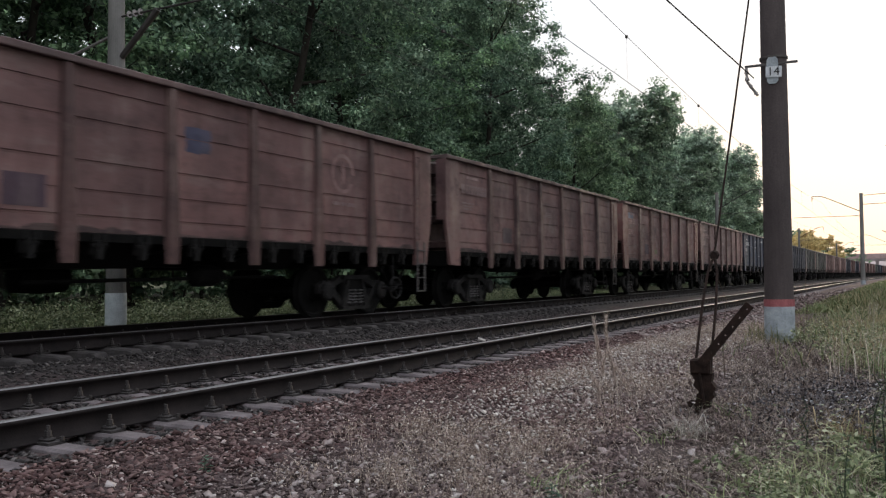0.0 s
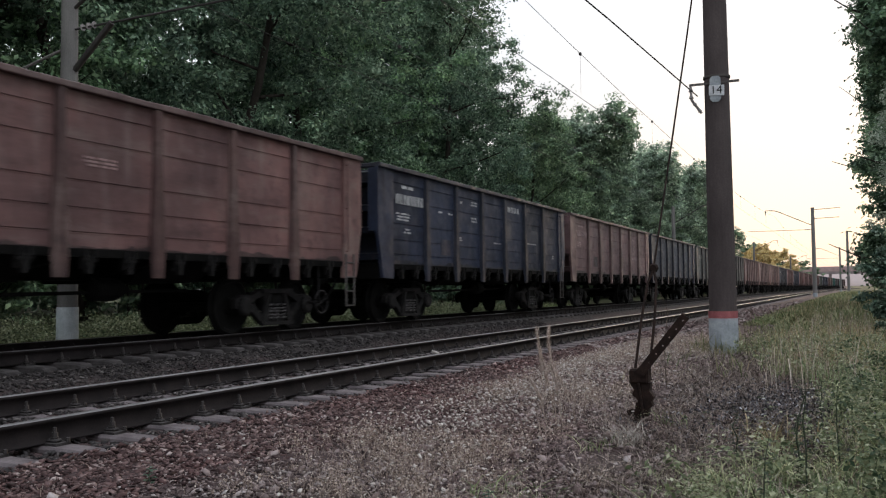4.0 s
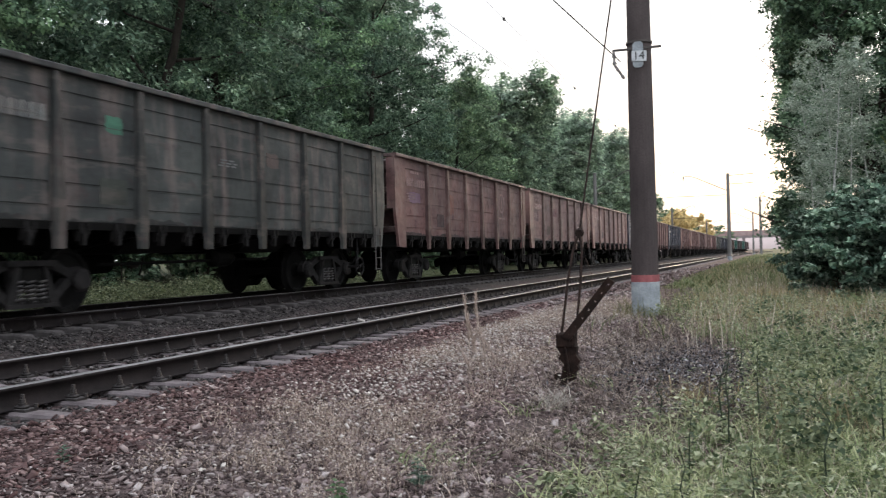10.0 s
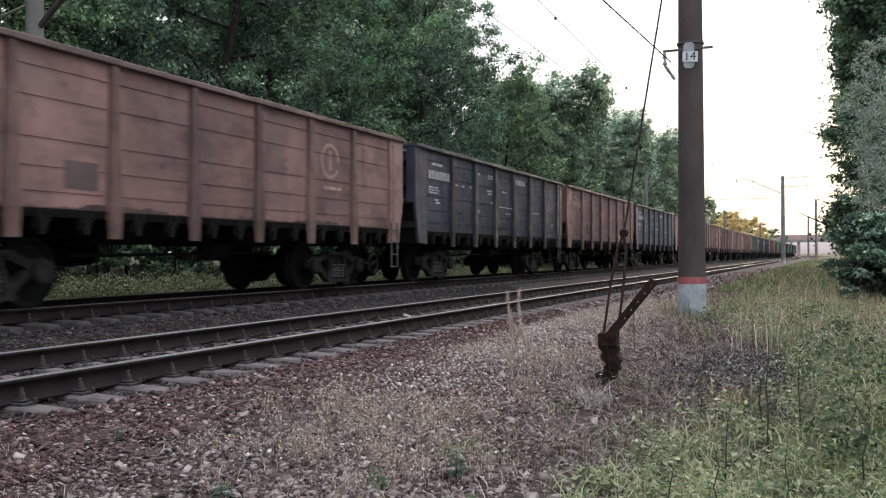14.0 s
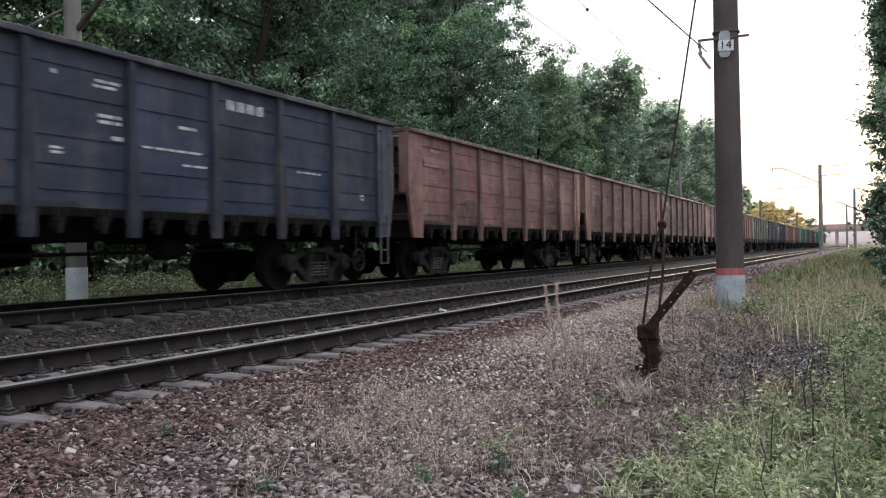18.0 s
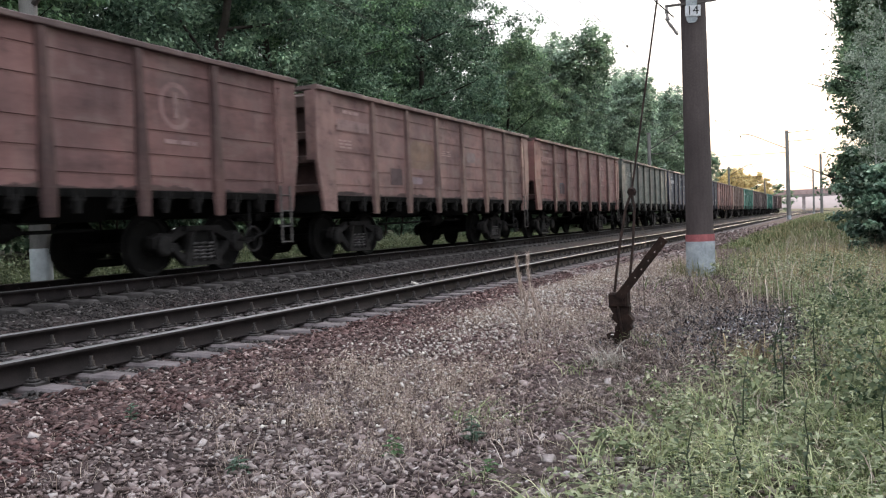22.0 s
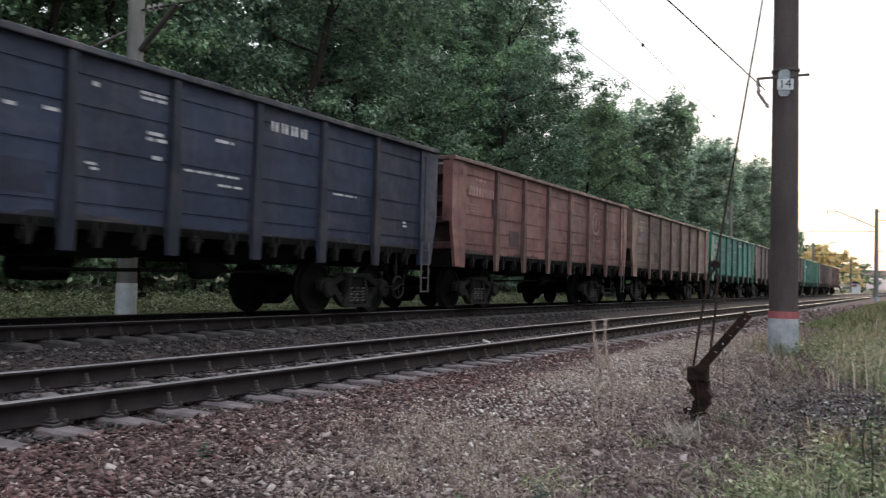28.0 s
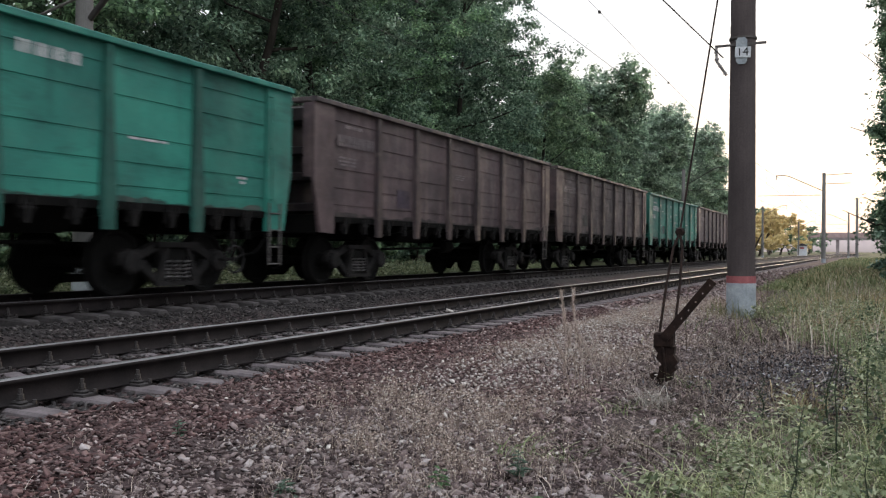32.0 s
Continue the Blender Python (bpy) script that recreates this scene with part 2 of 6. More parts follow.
LEAF = {
    # for crowns further off: haze and sky light lifted into the leaf tone
    "pale": island_mix("leaves_pale", [(0.0, (0.2, 0.275, 0.19)), (0.5, (0.34, 0.43, 0.315)), (1.0, (0.52, 0.6, 0.46))], 0.5, 0.9, translucent=0.35, tint=(0.2, (0.85, 0.88, 0.95)), vary=0.85),
    "bank": island_mix("leaves_bank_maple", [(0.0, (0.045, 0.085, 0.055)), (0.5, (0.11, 0.175, 0.108)), (1.0, (0.22, 0.315, 0.195))], 0.5, 0.9, translucent=0.35, vary=0.85),
    "maple": island_mix("leaves_maple", [(0.0, (0.1, 0.13, 0.045)), (0.5, (0.2, 0.235, 0.08)), (1.0, (0.38, 0.39, 0.15))], 0.5, 1.2, translucent=0.35),
    "oak": island_mix("leaves_oak", [(0.0, (0.055, 0.1, 0.066)), (0.5, (0.14, 0.215, 0.142)), (1.0, (0.31, 0.41, 0.28))], 0.5, 0.9, translucent=0.35, tint=(0.25, (0.8, 0.85, 0.95)), vary=0.85),
    "alder": island_mix("leaves_alder", [(0.0, (0.12, 0.175, 0.12)), (0.5, (0.225, 0.3, 0.205)), (1.0, (0.39, 0.48, 0.33))], 0.5, 0.9, translucent=0.35, tint=(0.2, (0.8, 0.86, 0.9)), vary=0.85),
    "maple_green": island_mix("leaves_green_maple", [(0.0, (0.06, 0.11, 0.063)), (0.5, (0.155, 0.245, 0.14)), (1.0, (0.32, 0.45, 0.26))], 0.5, 0.9, translucent=0.35, tint=(0.25, (0.8, 0.9, 0.85)), vary=0.85),
    "lime": island_mix("leaves_lime", [(0.0, (0.085, 0.14, 0.082)), (0.5, (0.18, 0.265, 0.16)), (1.0, (0.35, 0.44, 0.27))], 0.5, 0.9, translucent=0.35, vary=0.85),
    "birch": island_mix("leaves_birch", [(0.0, (0.21, 0.26, 0.2)), (0.5, (0.33, 0.39, 0.31)), (1.0, (0.48, 0.53, 0.44))], 0.6, 1.2, translucent=0.25),
    # bright yellow stands for the low sun's glow through far crowns
    "yellow": island_mix("leaves_sun_yellow", [(0.0, (0.5, 0.4, 0.19)), (0.5, (0.7, 0.56, 0.28)), (1.0, (0.85, 0.72, 0.42))], 0.6, 1.2, translucent=0.55),
    "hazel": island_mix("leaves_hazel", [(0.0, (0.03, 0.065, 0.045)), (0.5, (0.09, 0.15, 0.105)), (0.82, (0.2, 0.285, 0.21)), (1.0, (0.38, 0.46, 0.37))], 0.52, 0.9, translucent=0.2, vary=0.85),
}
GRASS = island_mix("grass_green", [(0.0, (0.07, 0.105, 0.045)), (0.35, (0.21, 0.26, 0.115)), (0.7, (0.39, 0.41, 0.215)), (0.92, (0.52, 0.52, 0.32)), (1.0, (0.66, 0.61, 0.44))], 0.55, 4.0, translucent=0.4, tint=(0.7, (0.58, 0.72, 0.66)))
GRASS_PALE = island_mix("grass_pale_tufts", [(0.0, (0.22, 0.275, 0.13)), (0.5, (0.43, 0.465, 0.25)), (1.0, (0.68, 0.68, 0.44))], 0.5, 4.0, translucent=0.4)
HERB = island_mix("herb_leaves", [(0.0, (0.06, 0.082, 0.044)), (0.5, (0.185, 0.218, 0.118)), (0.85, (0.33, 0.355, 0.22)), (1.0, (0.5, 0.52, 0.37))], 0.5, 2.0, translucent=0.3)
HERB_DARK = island_mix("herb_leaves_dark", [(0.0, (0.03, 0.055, 0.03)), (0.6, (0.1, 0.125, 0.068)), (1.0, (0.24, 0.265, 0.16))], 0.5, 2.0, translucent=0.3)
TAN_GRASS = island_mix("grass_tan", [(0.0, (0.19, 0.135, 0.07)), (0.5, (0.38, 0.285, 0.155)), (1.0, (0.58, 0.46, 0.28))], 0.7, 4.0, translucent=0.35)
ASH_WEED = island_mix("dead_weed_ashen", [(0.0, (0.014, 0.013, 0.014)), (0.5, (0.06, 0.053, 0.06)), (0.88, (0.2, 0.195, 0.21)), (1.0, (0.5, 0.5, 0.52))], 0.9, 6.0)
GRASS_DRYING = island_mix("grass_drying", [(0.0, (0.07, 0.085, 0.04)), (0.4, (0.16, 0.165, 0.085)), (0.75, (0.27, 0.24, 0.14)), (1.0, (0.42, 0.36, 0.25))], 0.7, 4.0, translucent=0.3, tint=(0.5, (0.7, 1.0, 0.8)))
RUSSET = island_mix("grass_russet", [(0.0, (0.1, 0.075, 0.045)), (0.5, (0.22, 0.165, 0.095)), (1.0, (0.4, 0.32, 0.2))], 0.8, 6.0, translucent=0.2)
HAY = island_mix("grass_dry", [(0.0, (0.13, 0.093, 0.08)), (0.5, (0.35, 0.276, 0.23)), (0.9, (0.58, 0.49, 0.42)), (1.0, (0.7, 0.64, 0.58))], 0.8, 6.0, translucent=0.2)


# ---- mesh helpers ----
def part(name, bm, mat, parent=None, label="", smooth=False):
    me = bpy.data.meshes.new(name)
    bm.normal_update()
    bm.to_mesh(me)
    bm.free()
    me.materials.append(mat)
    if smooth:
        for p in me.polygons:
            p.use_smooth = True
    ob = new(name, me)
    if parent:
        ob.parent = parent
    if label:
        ob["label"] = label
    return ob


def thing(name, label, category, group="", at=(0, 0, 0), rz=0.0):
    ob = new(name)
    ob.empty_display_size = 0.2
    ob.matrix_world = pose(*at, 0, 0, rz)
    return tagged(ob, label, category, group)


def box(bm, x0, x1, y0, y1, z0, z1, bevel=0.0):
    v = [bm.verts.new(p) for p in ((x0, y0, z0), (x1, y0, z0), (x1, y1, z0), (x0, y1, z0), (x0, y0, z1), (x1, y0, z1), (x1, y1, z1), (x0, y1, z1))]
    f = [bm.faces.new([v[i] for i in q]) for q in ((3, 2, 1, 0), (4, 5, 6, 7), (0, 1, 5, 4), (1, 2, 6, 5), (2, 3, 7, 6), (3, 0, 4, 7))]
    if bevel:
        edges = list({e for g in f for e in g.edges})
        bmesh.ops.bevel(bm, geom=edges, offset=bevel, segments=1, affect="EDGES", profile=0.5)
    return bm


def prism(bm, ring, axis, a, b):
    """Extrudes a closed outline (two coordinates a point) along an axis from a to b."""
    def at(p, k):
        return {"x": (k, p[0], p[1]), "y": (p[0], k, p[1]), "z": (p[0], p[1], k)}[axis]
    lo, hi = [bm.verts.new(at(p, a)) for p in ring], [bm.verts.new(at(p, b)) for p in ring]
    k = len(ring)
    for i in range(k):
        bm.faces.new((lo[i], lo[(i + 1) % k], hi[(i + 1) % k], hi[i]))
    bm.faces.new(lo[::-1])
    bm.faces.new(hi)
    bmesh.ops.recalc_face_normals(bm, faces=bm.faces)
    return bm


def rod(bm, p, q, r0, r1=None, sides=8, caps=True):
    """A round bar from p to q."""
    p, q = Vector(p), Vector(q)
    r1 = r0 if r1 is None else r1
    m = (q - p).to_track_quat("Z", "Y").to_matrix()
    rings = []
    for c, r in ((p, r0), (q, r1)):
        rings.append([bm.verts.new(c + m @ Vector((r * math.cos(2 * math.pi * i / sides), r * math.sin(2 * math.pi * i / sides), 0))) for i in range(sides)])
    for i in range(sides):
        bm.faces.new((rings[0][i], rings[0][(i + 1) % sides], rings[1][(i + 1) % sides], rings[1][i]))
    if caps:
        bm.faces.new(rings[0][::-1])
        bm.faces.new(rings[1])
    return bm


def tube(bm, pts, r, sides=6, closed=False):
    """One unbroken round bar through its points."""
    pts = [Vector(p) for p in pts]
    n = len(pts)
    rings = []
    for i, p in enumerate(pts):
        a = pts[(i - 1) % n] if closed or i else p
        b = pts[(i + 1) % n] if closed or i < n - 1 else p
        m = (b - a).to_track_quat("Z", "Y").to_matrix()
        rings.append([bm.verts.new(p + m @ Vector((r * math.cos(2 * math.pi * k / sides), r * math.sin(2 * math.pi * k / sides), 0))) for k in range(sides)])
    for i in range(n if closed else n - 1):
        a, b = rings[i], rings[(i + 1) % n]
        for k in range(sides):
            bm.faces.new((a[k], a[(k + 1) % sides], b[(k + 1) % sides], b[k]))
    return bm


def lathe(bm, outline, axis="z", centre=(0, 0, 0), sides=20):
    """Turns an outline of (radius, height) about an axis."""
    rings = []
    for r, h in outline:
        ring = []
        for i in range(sides):
            a = 2 * math.pi * i / sides
            p = (r * math.cos(a), r * math.sin(a), h)
            p = {"z": p, "x": (p[2], p[0], p[1]), "y": (p[0], p[2], p[1])}[axis]
            ring.append(bm.verts.new((p[0] + centre[0], p[1] + centre[1], p[2] + centre[2])))
        rings.append(ring)
    for a, b in zip(rings, rings[1:]):
        for i in range(sides):
            bm.faces.new((a[i], a[(i + 1) % sides], b[(i + 1) % sides], b[i]))
    bm.faces.new(rings[0][::-1])
    bm.faces.new(rings[-1])
    bmesh.ops.recalc_face_normals(bm, faces=bm.faces)
    return bm


def mesh_from(name, verts, faces, mat, smooth=False):
    """One mesh from arrays: verts (n, 3), faces (m, 3 or 4)."""
    verts, faces = np.asarray(verts, dtype=np.float32), np.asarray(faces, dtype=np.int32)
    me = bpy.data.meshes.new(name)
    k = faces.shape[1]
    me.vertices.add(len(verts))
    me.vertices.foreach_set("co", verts.ravel())
    me.loops.add(faces.size)
    me.loops.foreach_set("vertex_index", faces.ravel())
    me.polygons.add(len(faces))
    me.polygons.foreach_set("loop_start", np.arange(0, faces.size, k, dtype=np.int32))
    me.update(calc_edges=True)
    me.validate()
    me.materials.append(mat)
    if smooth:
        me.polygons.foreach_set("use_smooth", np.ones(len(faces), dtype=bool))
    return me
# ---- the ground ----
NEAR, FAR = -6.7975, -11.05          # centre lines of the two tracks
FAR_Z = 0.22                         # the far rails' heads above the near ones
GAUGE = 1.595                        # between the middles of the rail heads


def bend(y):
    """The line runs straight past the camera and curves gently to the right further on."""
    return np.maximum(0.0, np.asarray(y, dtype=float) - 90.0) ** 2 / 14000.0


def bank(y):
    return np.interp(y, [-30, 2, 4.5, 7.2, 10, 13, 20, 40, 100, 600], [-0.6, -0.55, -0.46, -0.24, -0.1, -0.02, 0.0, 0.06, 0.0, 0.0])


def ground_z(x, y):
    x, y = np.asarray(x, dtype=float) - bend(y), np.asarray(y, dtype=float)
    cut = np.interp(x, [-60, -24, -17, -14.6, -13.2, -12.6, -9.75, -9.5, -8.9, -8.25, -7.9, -7.4, -6.2, -5.9, -5.45, -5.3, -4.9], [1.2, 0.35, 0.05, -0.1, -0.22, -0.05, -0.05, -0.04, -0.17, -0.24, -0.24, -0.205, -0.205, -0.235, -0.225, -0.22, -0.3])
    side = bank(y) + np.interp(x, [-2.0, 1.0, 4.0, 12.0, 60.0], [0.0, 0.02, 0.12, 0.4, 1.5])
    k = np.clip((x + 5.0) / 1.7, 0, 1)
    k = k * k * (3 - 2 * k)
    return cut * (1 - k) + side * k


def grid(name, xs, ys, lift, mat):
    X, Y = np.meshgrid(xs, ys, indexing="ij")
    X = X + bend(Y)
    Z = ground_z(X, Y) + lift
    rng = np.random.default_rng(3)
    Z = Z + rng.normal(0, 0.008, Z.shape)
    i = np.arange(X.size).reshape(X.shape)
    f = np.stack([i[:-1, :-1], i[1:, :-1], i[1:, 1:], i[:-1, 1:]], -1).reshape(-1, 4)
    return new(name, mesh_from(name, np.stack([X, Y, Z], -1).reshape(-1, 3), f, mat, True))


def ground_material():
    """Earth under grass, and stony ballast along the tracks, told apart by the place across the line."""
    m, n, l, b = material("ground_earth", 0.95)
    c = n.new("ShaderNodeTexCoord")
    sep = n.new("ShaderNodeSeparateXYZ")
    l.new(c.outputs["Object"], sep.inputs[0])
    wob = noise_node(n, l, 0.6, 4.0)
    add = n.new("ShaderNodeMath")
    add.operation = "MULTIPLY_ADD"
    l.new(wob, add.inputs[0])
    add.inputs[1].default_value = 1.6
    l.new(sep.outputs["X"], add.inputs[2])
    rng = n.new("ShaderNodeMapRange")
    rng.inputs["From Min"].default_value, rng.inputs["From Max"].default_value = -20.0, 20.0
    l.new(add.outputs[0], rng.inputs["Value"])
    grit = noise_node(n, l, 26.0, 5.0, 0.7)
    stain = noise_node(n, l, 1.1, 4.0)
    stone = mix(n, l, 1.0, ramp(n, l, grit, [(0.3, (0.025, 0.02, 0.02)), (0.55, (0.075, 0.058, 0.057)), (0.75, (0.16, 0.128, 0.125))]), ramp(n, l, stain, [(0.3, (0.7, 0.6, 0.6)), (0.7, (1.1, 1.0, 1.0))]), "MULTIPLY")
    oily = ramp(n, l, grit, [(0.3, (0.02, 0.018, 0.018)), (0.7, (0.06, 0.054, 0.053))])
    soil = ramp(n, l, grit, [(0.3, (0.03, 0.034, 0.018)), (0.7, (0.085, 0.09, 0.045))])
    col = mix(n, l, ramp(n, l, rng.outputs[0], [(0.285, (0, 0, 0)), (0.3, (1, 1, 1))]), oily, stone)
    col = mix(n, l, ramp(n, l, rng.outputs[0], [(0.465, (0, 0, 0)), (0.5, (1, 1, 1))]), col, soil)
    col = mix(n, l, ramp(n, l, rng.outputs[0], [(0.17, (1, 1, 1)), (0.185, (0, 0, 0))]), col, soil)
    l.new(col, b.inputs["Base Color"])
    bump(n, l, b, grit, 0.8, 0.03)
    return m


GROUND = ground_material()
xs = np.concatenate([[-900, -400, -150, -80, -50], np.arange(-34, -13, 1.5), np.arange(-13, 6, 0.28), np.arange(6.5, 16, 1.5), [20, 30, 50, 90, 200, 500, 900]])
ys = np.concatenate([[-300, -120, -60, -30, -15], np.arange(-8, 30, 0.3), np.arange(30, 90, 1.5), np.arange(92, 460, 8), [520, 700, 1000, 1600, 2600]])
tagged(grid("ground", xs, ys, 0.0, GROUND), "stony railway bank turning to grass and earth", "ground", kind="structure")


# ---- the two tracks ----
RAIL_RING = [(-0.075, 0.0), (0.075, 0.0), (0.075, 0.012), (0.012, 0.032), (0.009, 0.135), (0.0365, 0.145), (0.0375, 0.172), (-0.0375, 0.172), (-0.0365, 0.145), (-0.009, 0.135), (-0.012, 0.032), (-0.075, 0.012)]


def rail(name, x, z, track, y0=-14.0, y1=470.0):
    ys = np.concatenate([[y0], np.arange(0, 90, 30), np.arange(90, y1, 10)])
    k = len(RAIL_RING)
    v = np.array([[x + float(bend(y)) + p, y, z - 0.18 + q] for y in ys for p, q in RAIL_RING])
    f = [[a * k + i, a * k + (i + 1) % k, (a + 1) * k + (i + 1) % k, (a + 1) * k + i] for a in range(len(ys) - 1) for i in range(k)]
    me = mesh_from(name, v, f, RAIL_SIDE)
    ob = new(name, me)
    ob.parent = track
    cap = [[x + float(bend(y)) + p, y, z - 0.18 + q] for y in ys for p, q in ((-0.036, 0.1725), (-0.03, 0.18), (0.03, 0.18), (0.036, 0.1725))]
    g = [[a * 4 + i, a * 4 + i + 1, (a + 1) * 4 + i + 1, (a + 1) * 4 + i] for a in range(len(ys) - 1) for i in range(3)]
    head = new("running_surface", mesh_from("running_surface", cap, g, RAIL_HEAD))
    head.parent = ob
    head["label"] = "worn bright strip on the rail's head"
    return ob


def sleeper_mesh(mat):
    """A concrete sleeper: lower in the middle, seats under the rails, bevelled top edges."""
    bm = bmesh.new()
    stations = [(-1.35, -0.015, 0.1), (-1.31, 0.0, 0.105), (-0.55, 0.013, 0.105), (-0.3, -0.03, 0.09), (0.3, -0.03, 0.09), (0.55, 0.013, 0.105), (0.95, 0.012, 0.105), (1.31, 0.0, 0.105), (1.35, -0.015, 0.1)]
    rings = []
    for x, z, w in stations:
        rings.append([bm.verts.new((x, *p)) for p in ((-w - 0.02, z - 0.2), (w + 0.02, z - 0.2), (w, z - 0.02), (w - 0.02, z), (-w + 0.02, z), (-w, z - 0.02))])
    for a, b in zip(rings, rings[1:]):
        for i in range(6):
            bm.faces.new((a[i], a[(i + 1) % 6], b[(i + 1) % 6], b[i]))
    bm.faces.new(rings[0][::-1])
    bm.faces.new(rings[-1])
    bmesh.ops.recalc_face_normals(bm, faces=bm.faces)
    me = bpy.data.meshes.new("sleeper")
    bm.to_mesh(me)
    bm.free()
    me.materials.append(mat)
    return me


def fastening_mesh():
    """A base plate, a clip on the rail's foot, and an upright bolt with nut and washer."""
    bm = bmesh.new()
    box(bm, -0.09, 0.09, -0.07, 0.07, 0.0, 0.018)
    box(bm, -0.06, 0.045, -0.035, 0.035, 0.018, 0.042, 0.01)
    rod(bm, (0.0, 0, 0.042), (0.0, 0, 0.056), 0.03, sides=8)
    rod(bm, (0.0, 0, 0.056), (0.0, 0, 0.088), 0.024, sides=6)
    rod(bm, (0.0, 0, 0.088), (0.0, 0, 0.125), 0.014, sides=6)
    rod(bm, (0.085, 0.045, 0.02), (0.085, 0.045, 0.05), 0.016, sides=6)
    me = bpy.data.meshes.new("fastening")
    bm.to_mesh(me)
    bm.free()
    me.materials.append(FASTENER)
    return me


def joined(name, me, places, mat, parent):
    """Many copies of a small mesh joined into one object; places: (x, y, z, turn)."""
    v0 = np.array([v.co for v in me.vertices])
    f0 = []
    for p in me.polygons:
        w = list(p.vertices)
        f0 += [[w[0], w[i], w[i + 1]] for i in range(1, len(w) - 1)]
    f0 = np.array(f0)
    P = np.array(places)
    c, s = np.cos(P[:, 3]), np.sin(P[:, 3])
    V = np.stack([P[:, 0, None] + c[:, None] * v0[:, 0] - s[:, None] * v0[:, 1], P[:, 1, None] + s[:, None] * v0[:, 0] + c[:, None] * v0[:, 1], P[:, 2, None] + v0[:, 2]], -1)
    F = f0[None] + (np.arange(len(P)) * len(v0))[:, None, None]
    ob = new(name, mesh_from(name, V.reshape(-1, 3), F.reshape(-1, 3), mat))
    ob.parent = parent
    return tagged(ob, kind="stuff")


SPACING, FIRST_Y = 0.5437, 2.994
FASTENING = fastening_mesh()


def track(name, label, x, z, smat, single, singles_fast, far_end):
    t = tagged(new(name), label, "railway track", kind="structure")
    for s in (-1, 1):
        rail("rail", x + s * GAUGE / 2, z, t)
    me = sleeper_mesh(smat)
    more, more_fast = [], []
    i0 = -int((FIRST_Y + 12) / SPACING)
    for i in range(i0, int((far_end - FIRST_Y) / SPACING)):
        y = FIRST_Y + i * SPACING
        cx, tilt = x + float(bend(y)), random.uniform(-0.012, 0.012)
        yy = y + random.uniform(-0.012, 0.012)
        seats = [(sx * GAUGE / 2 + o, (0.0 if o > 0 else math.pi)) for sx in (-1, 1) for o in (0.105, -0.105)]
        if single[0] <= y <= single[1]:
            ob = new("sleeper", me)
            ob.parent = t
            ob.matrix_world = pose(cx, yy, z - 0.2, 0, 0, math.degrees(tilt))
            for k, (sx, turn) in enumerate(seats):
                if singles_fast[0] <= y <= singles_fast[1]:
                    fo = new("fastening", FASTENING)
                    fo.parent = ob
                    fo.matrix_local = pose(sx, random.uniform(-0.008, 0.008), 0.013, 0, 0, math.degrees(turn))
                else:
                    more_fast.append((cx + sx, yy, z - 0.187, turn))
        else:
            more.append((cx, yy, z - 0.2, tilt))
            if y < 46 and y > -4:
                more_fast += [(cx + sx, yy, z - 0.187, turn) for sx, turn in seats]
    if more:
        joined("far_sleepers", me, more, smat, t)
    if more_fast:
        joined("far_fastenings", FASTENING, more_fast, FASTENER, t)
    return t


track("track_near", "empty track of rusty rails with bright heads on grey concrete sleepers", NEAR, 0.0, SLEEPER, (-3, 128), (1, 34), 440)
track("track_far", "oily dark track that carries the coal train", FAR, FAR_Z, SLEEPER_OILY, (0, 80), (4, 16), 440)
# ---- the goods train: open wagons, one built and the rest copied ----
FLOOR_Z, TOP_Z = 1.31, 3.44
POST_Y = (-4.26, -2.56, -0.86, 0.86, 2.56, 4.26)
RIBS = (1.52, 1.84, 2.2, 2.72, 3.1)
WHEEL_R = 0.4785
HINGE = grained("hinge_steel", (0.005, 0.0048, 0.0048), (0.019, 0.0175, 0.017), 9.0, 0.75)
SPRING = grained("spring_steel", (0.06, 0.057, 0.058), (0.13, 0.122, 0.12), 8.0, 0.6, 0.3)


def side_sheet(s, y0, y1):
    """Pressed steel sheet with level ribs; s: +1 or -1 for the side."""
    bm = bmesh.new()
    outer = [(1.5, FLOOR_Z)]
    for z in RIBS:
        outer += [(1.5, z - 0.03), (1.503, z - 0.013), (1.486, z - 0.01), (1.486, z + 0.004), (1.5, z + 0.009)]
    outer += [(1.5, 3.36)]
    ring = outer + [(1.476, 3.36), (1.476, FLOOR_Z)]
    prism(bm, [(s * a, b) for a, b in ring], "y", y0, y1)
    return bm


def post(y, s):
    """A hat-section post that flares towards its foot."""
    bm = bmesh.new()
    rows = [(3.35, 0.062, 1.575), (2.5, 0.068, 1.58), (2.05, 0.085, 1.585), (1.5, 0.115, 1.59), (1.3, 0.11, 1.59), (1.12, 0.1, 1.585), (0.93, 0.095, 1.58)]
    rings = []
    for z, w, x in rows:
        back = 1.49 if z > 1.25 else 1.53
        rings.append([bm.verts.new((s * px, y + py, z)) for px, py in ((back, -w - 0.02), (x - 0.012, -w), (x, -w + 0.014), (x, w - 0.014), (x - 0.012, w), (back, w + 0.02))])
    for a, b in zip(rings, rings[1:]):
        for i in range(6):
            bm.faces.new((a[i], a[(i + 1) % 6], b[(i + 1) % 6], b[i]))
    bm.faces.new(rings[0])
    bm.faces.new(rings[-1][::-1])
    bmesh.ops.recalc_face_normals(bm, faces=bm.faces)
    return bm


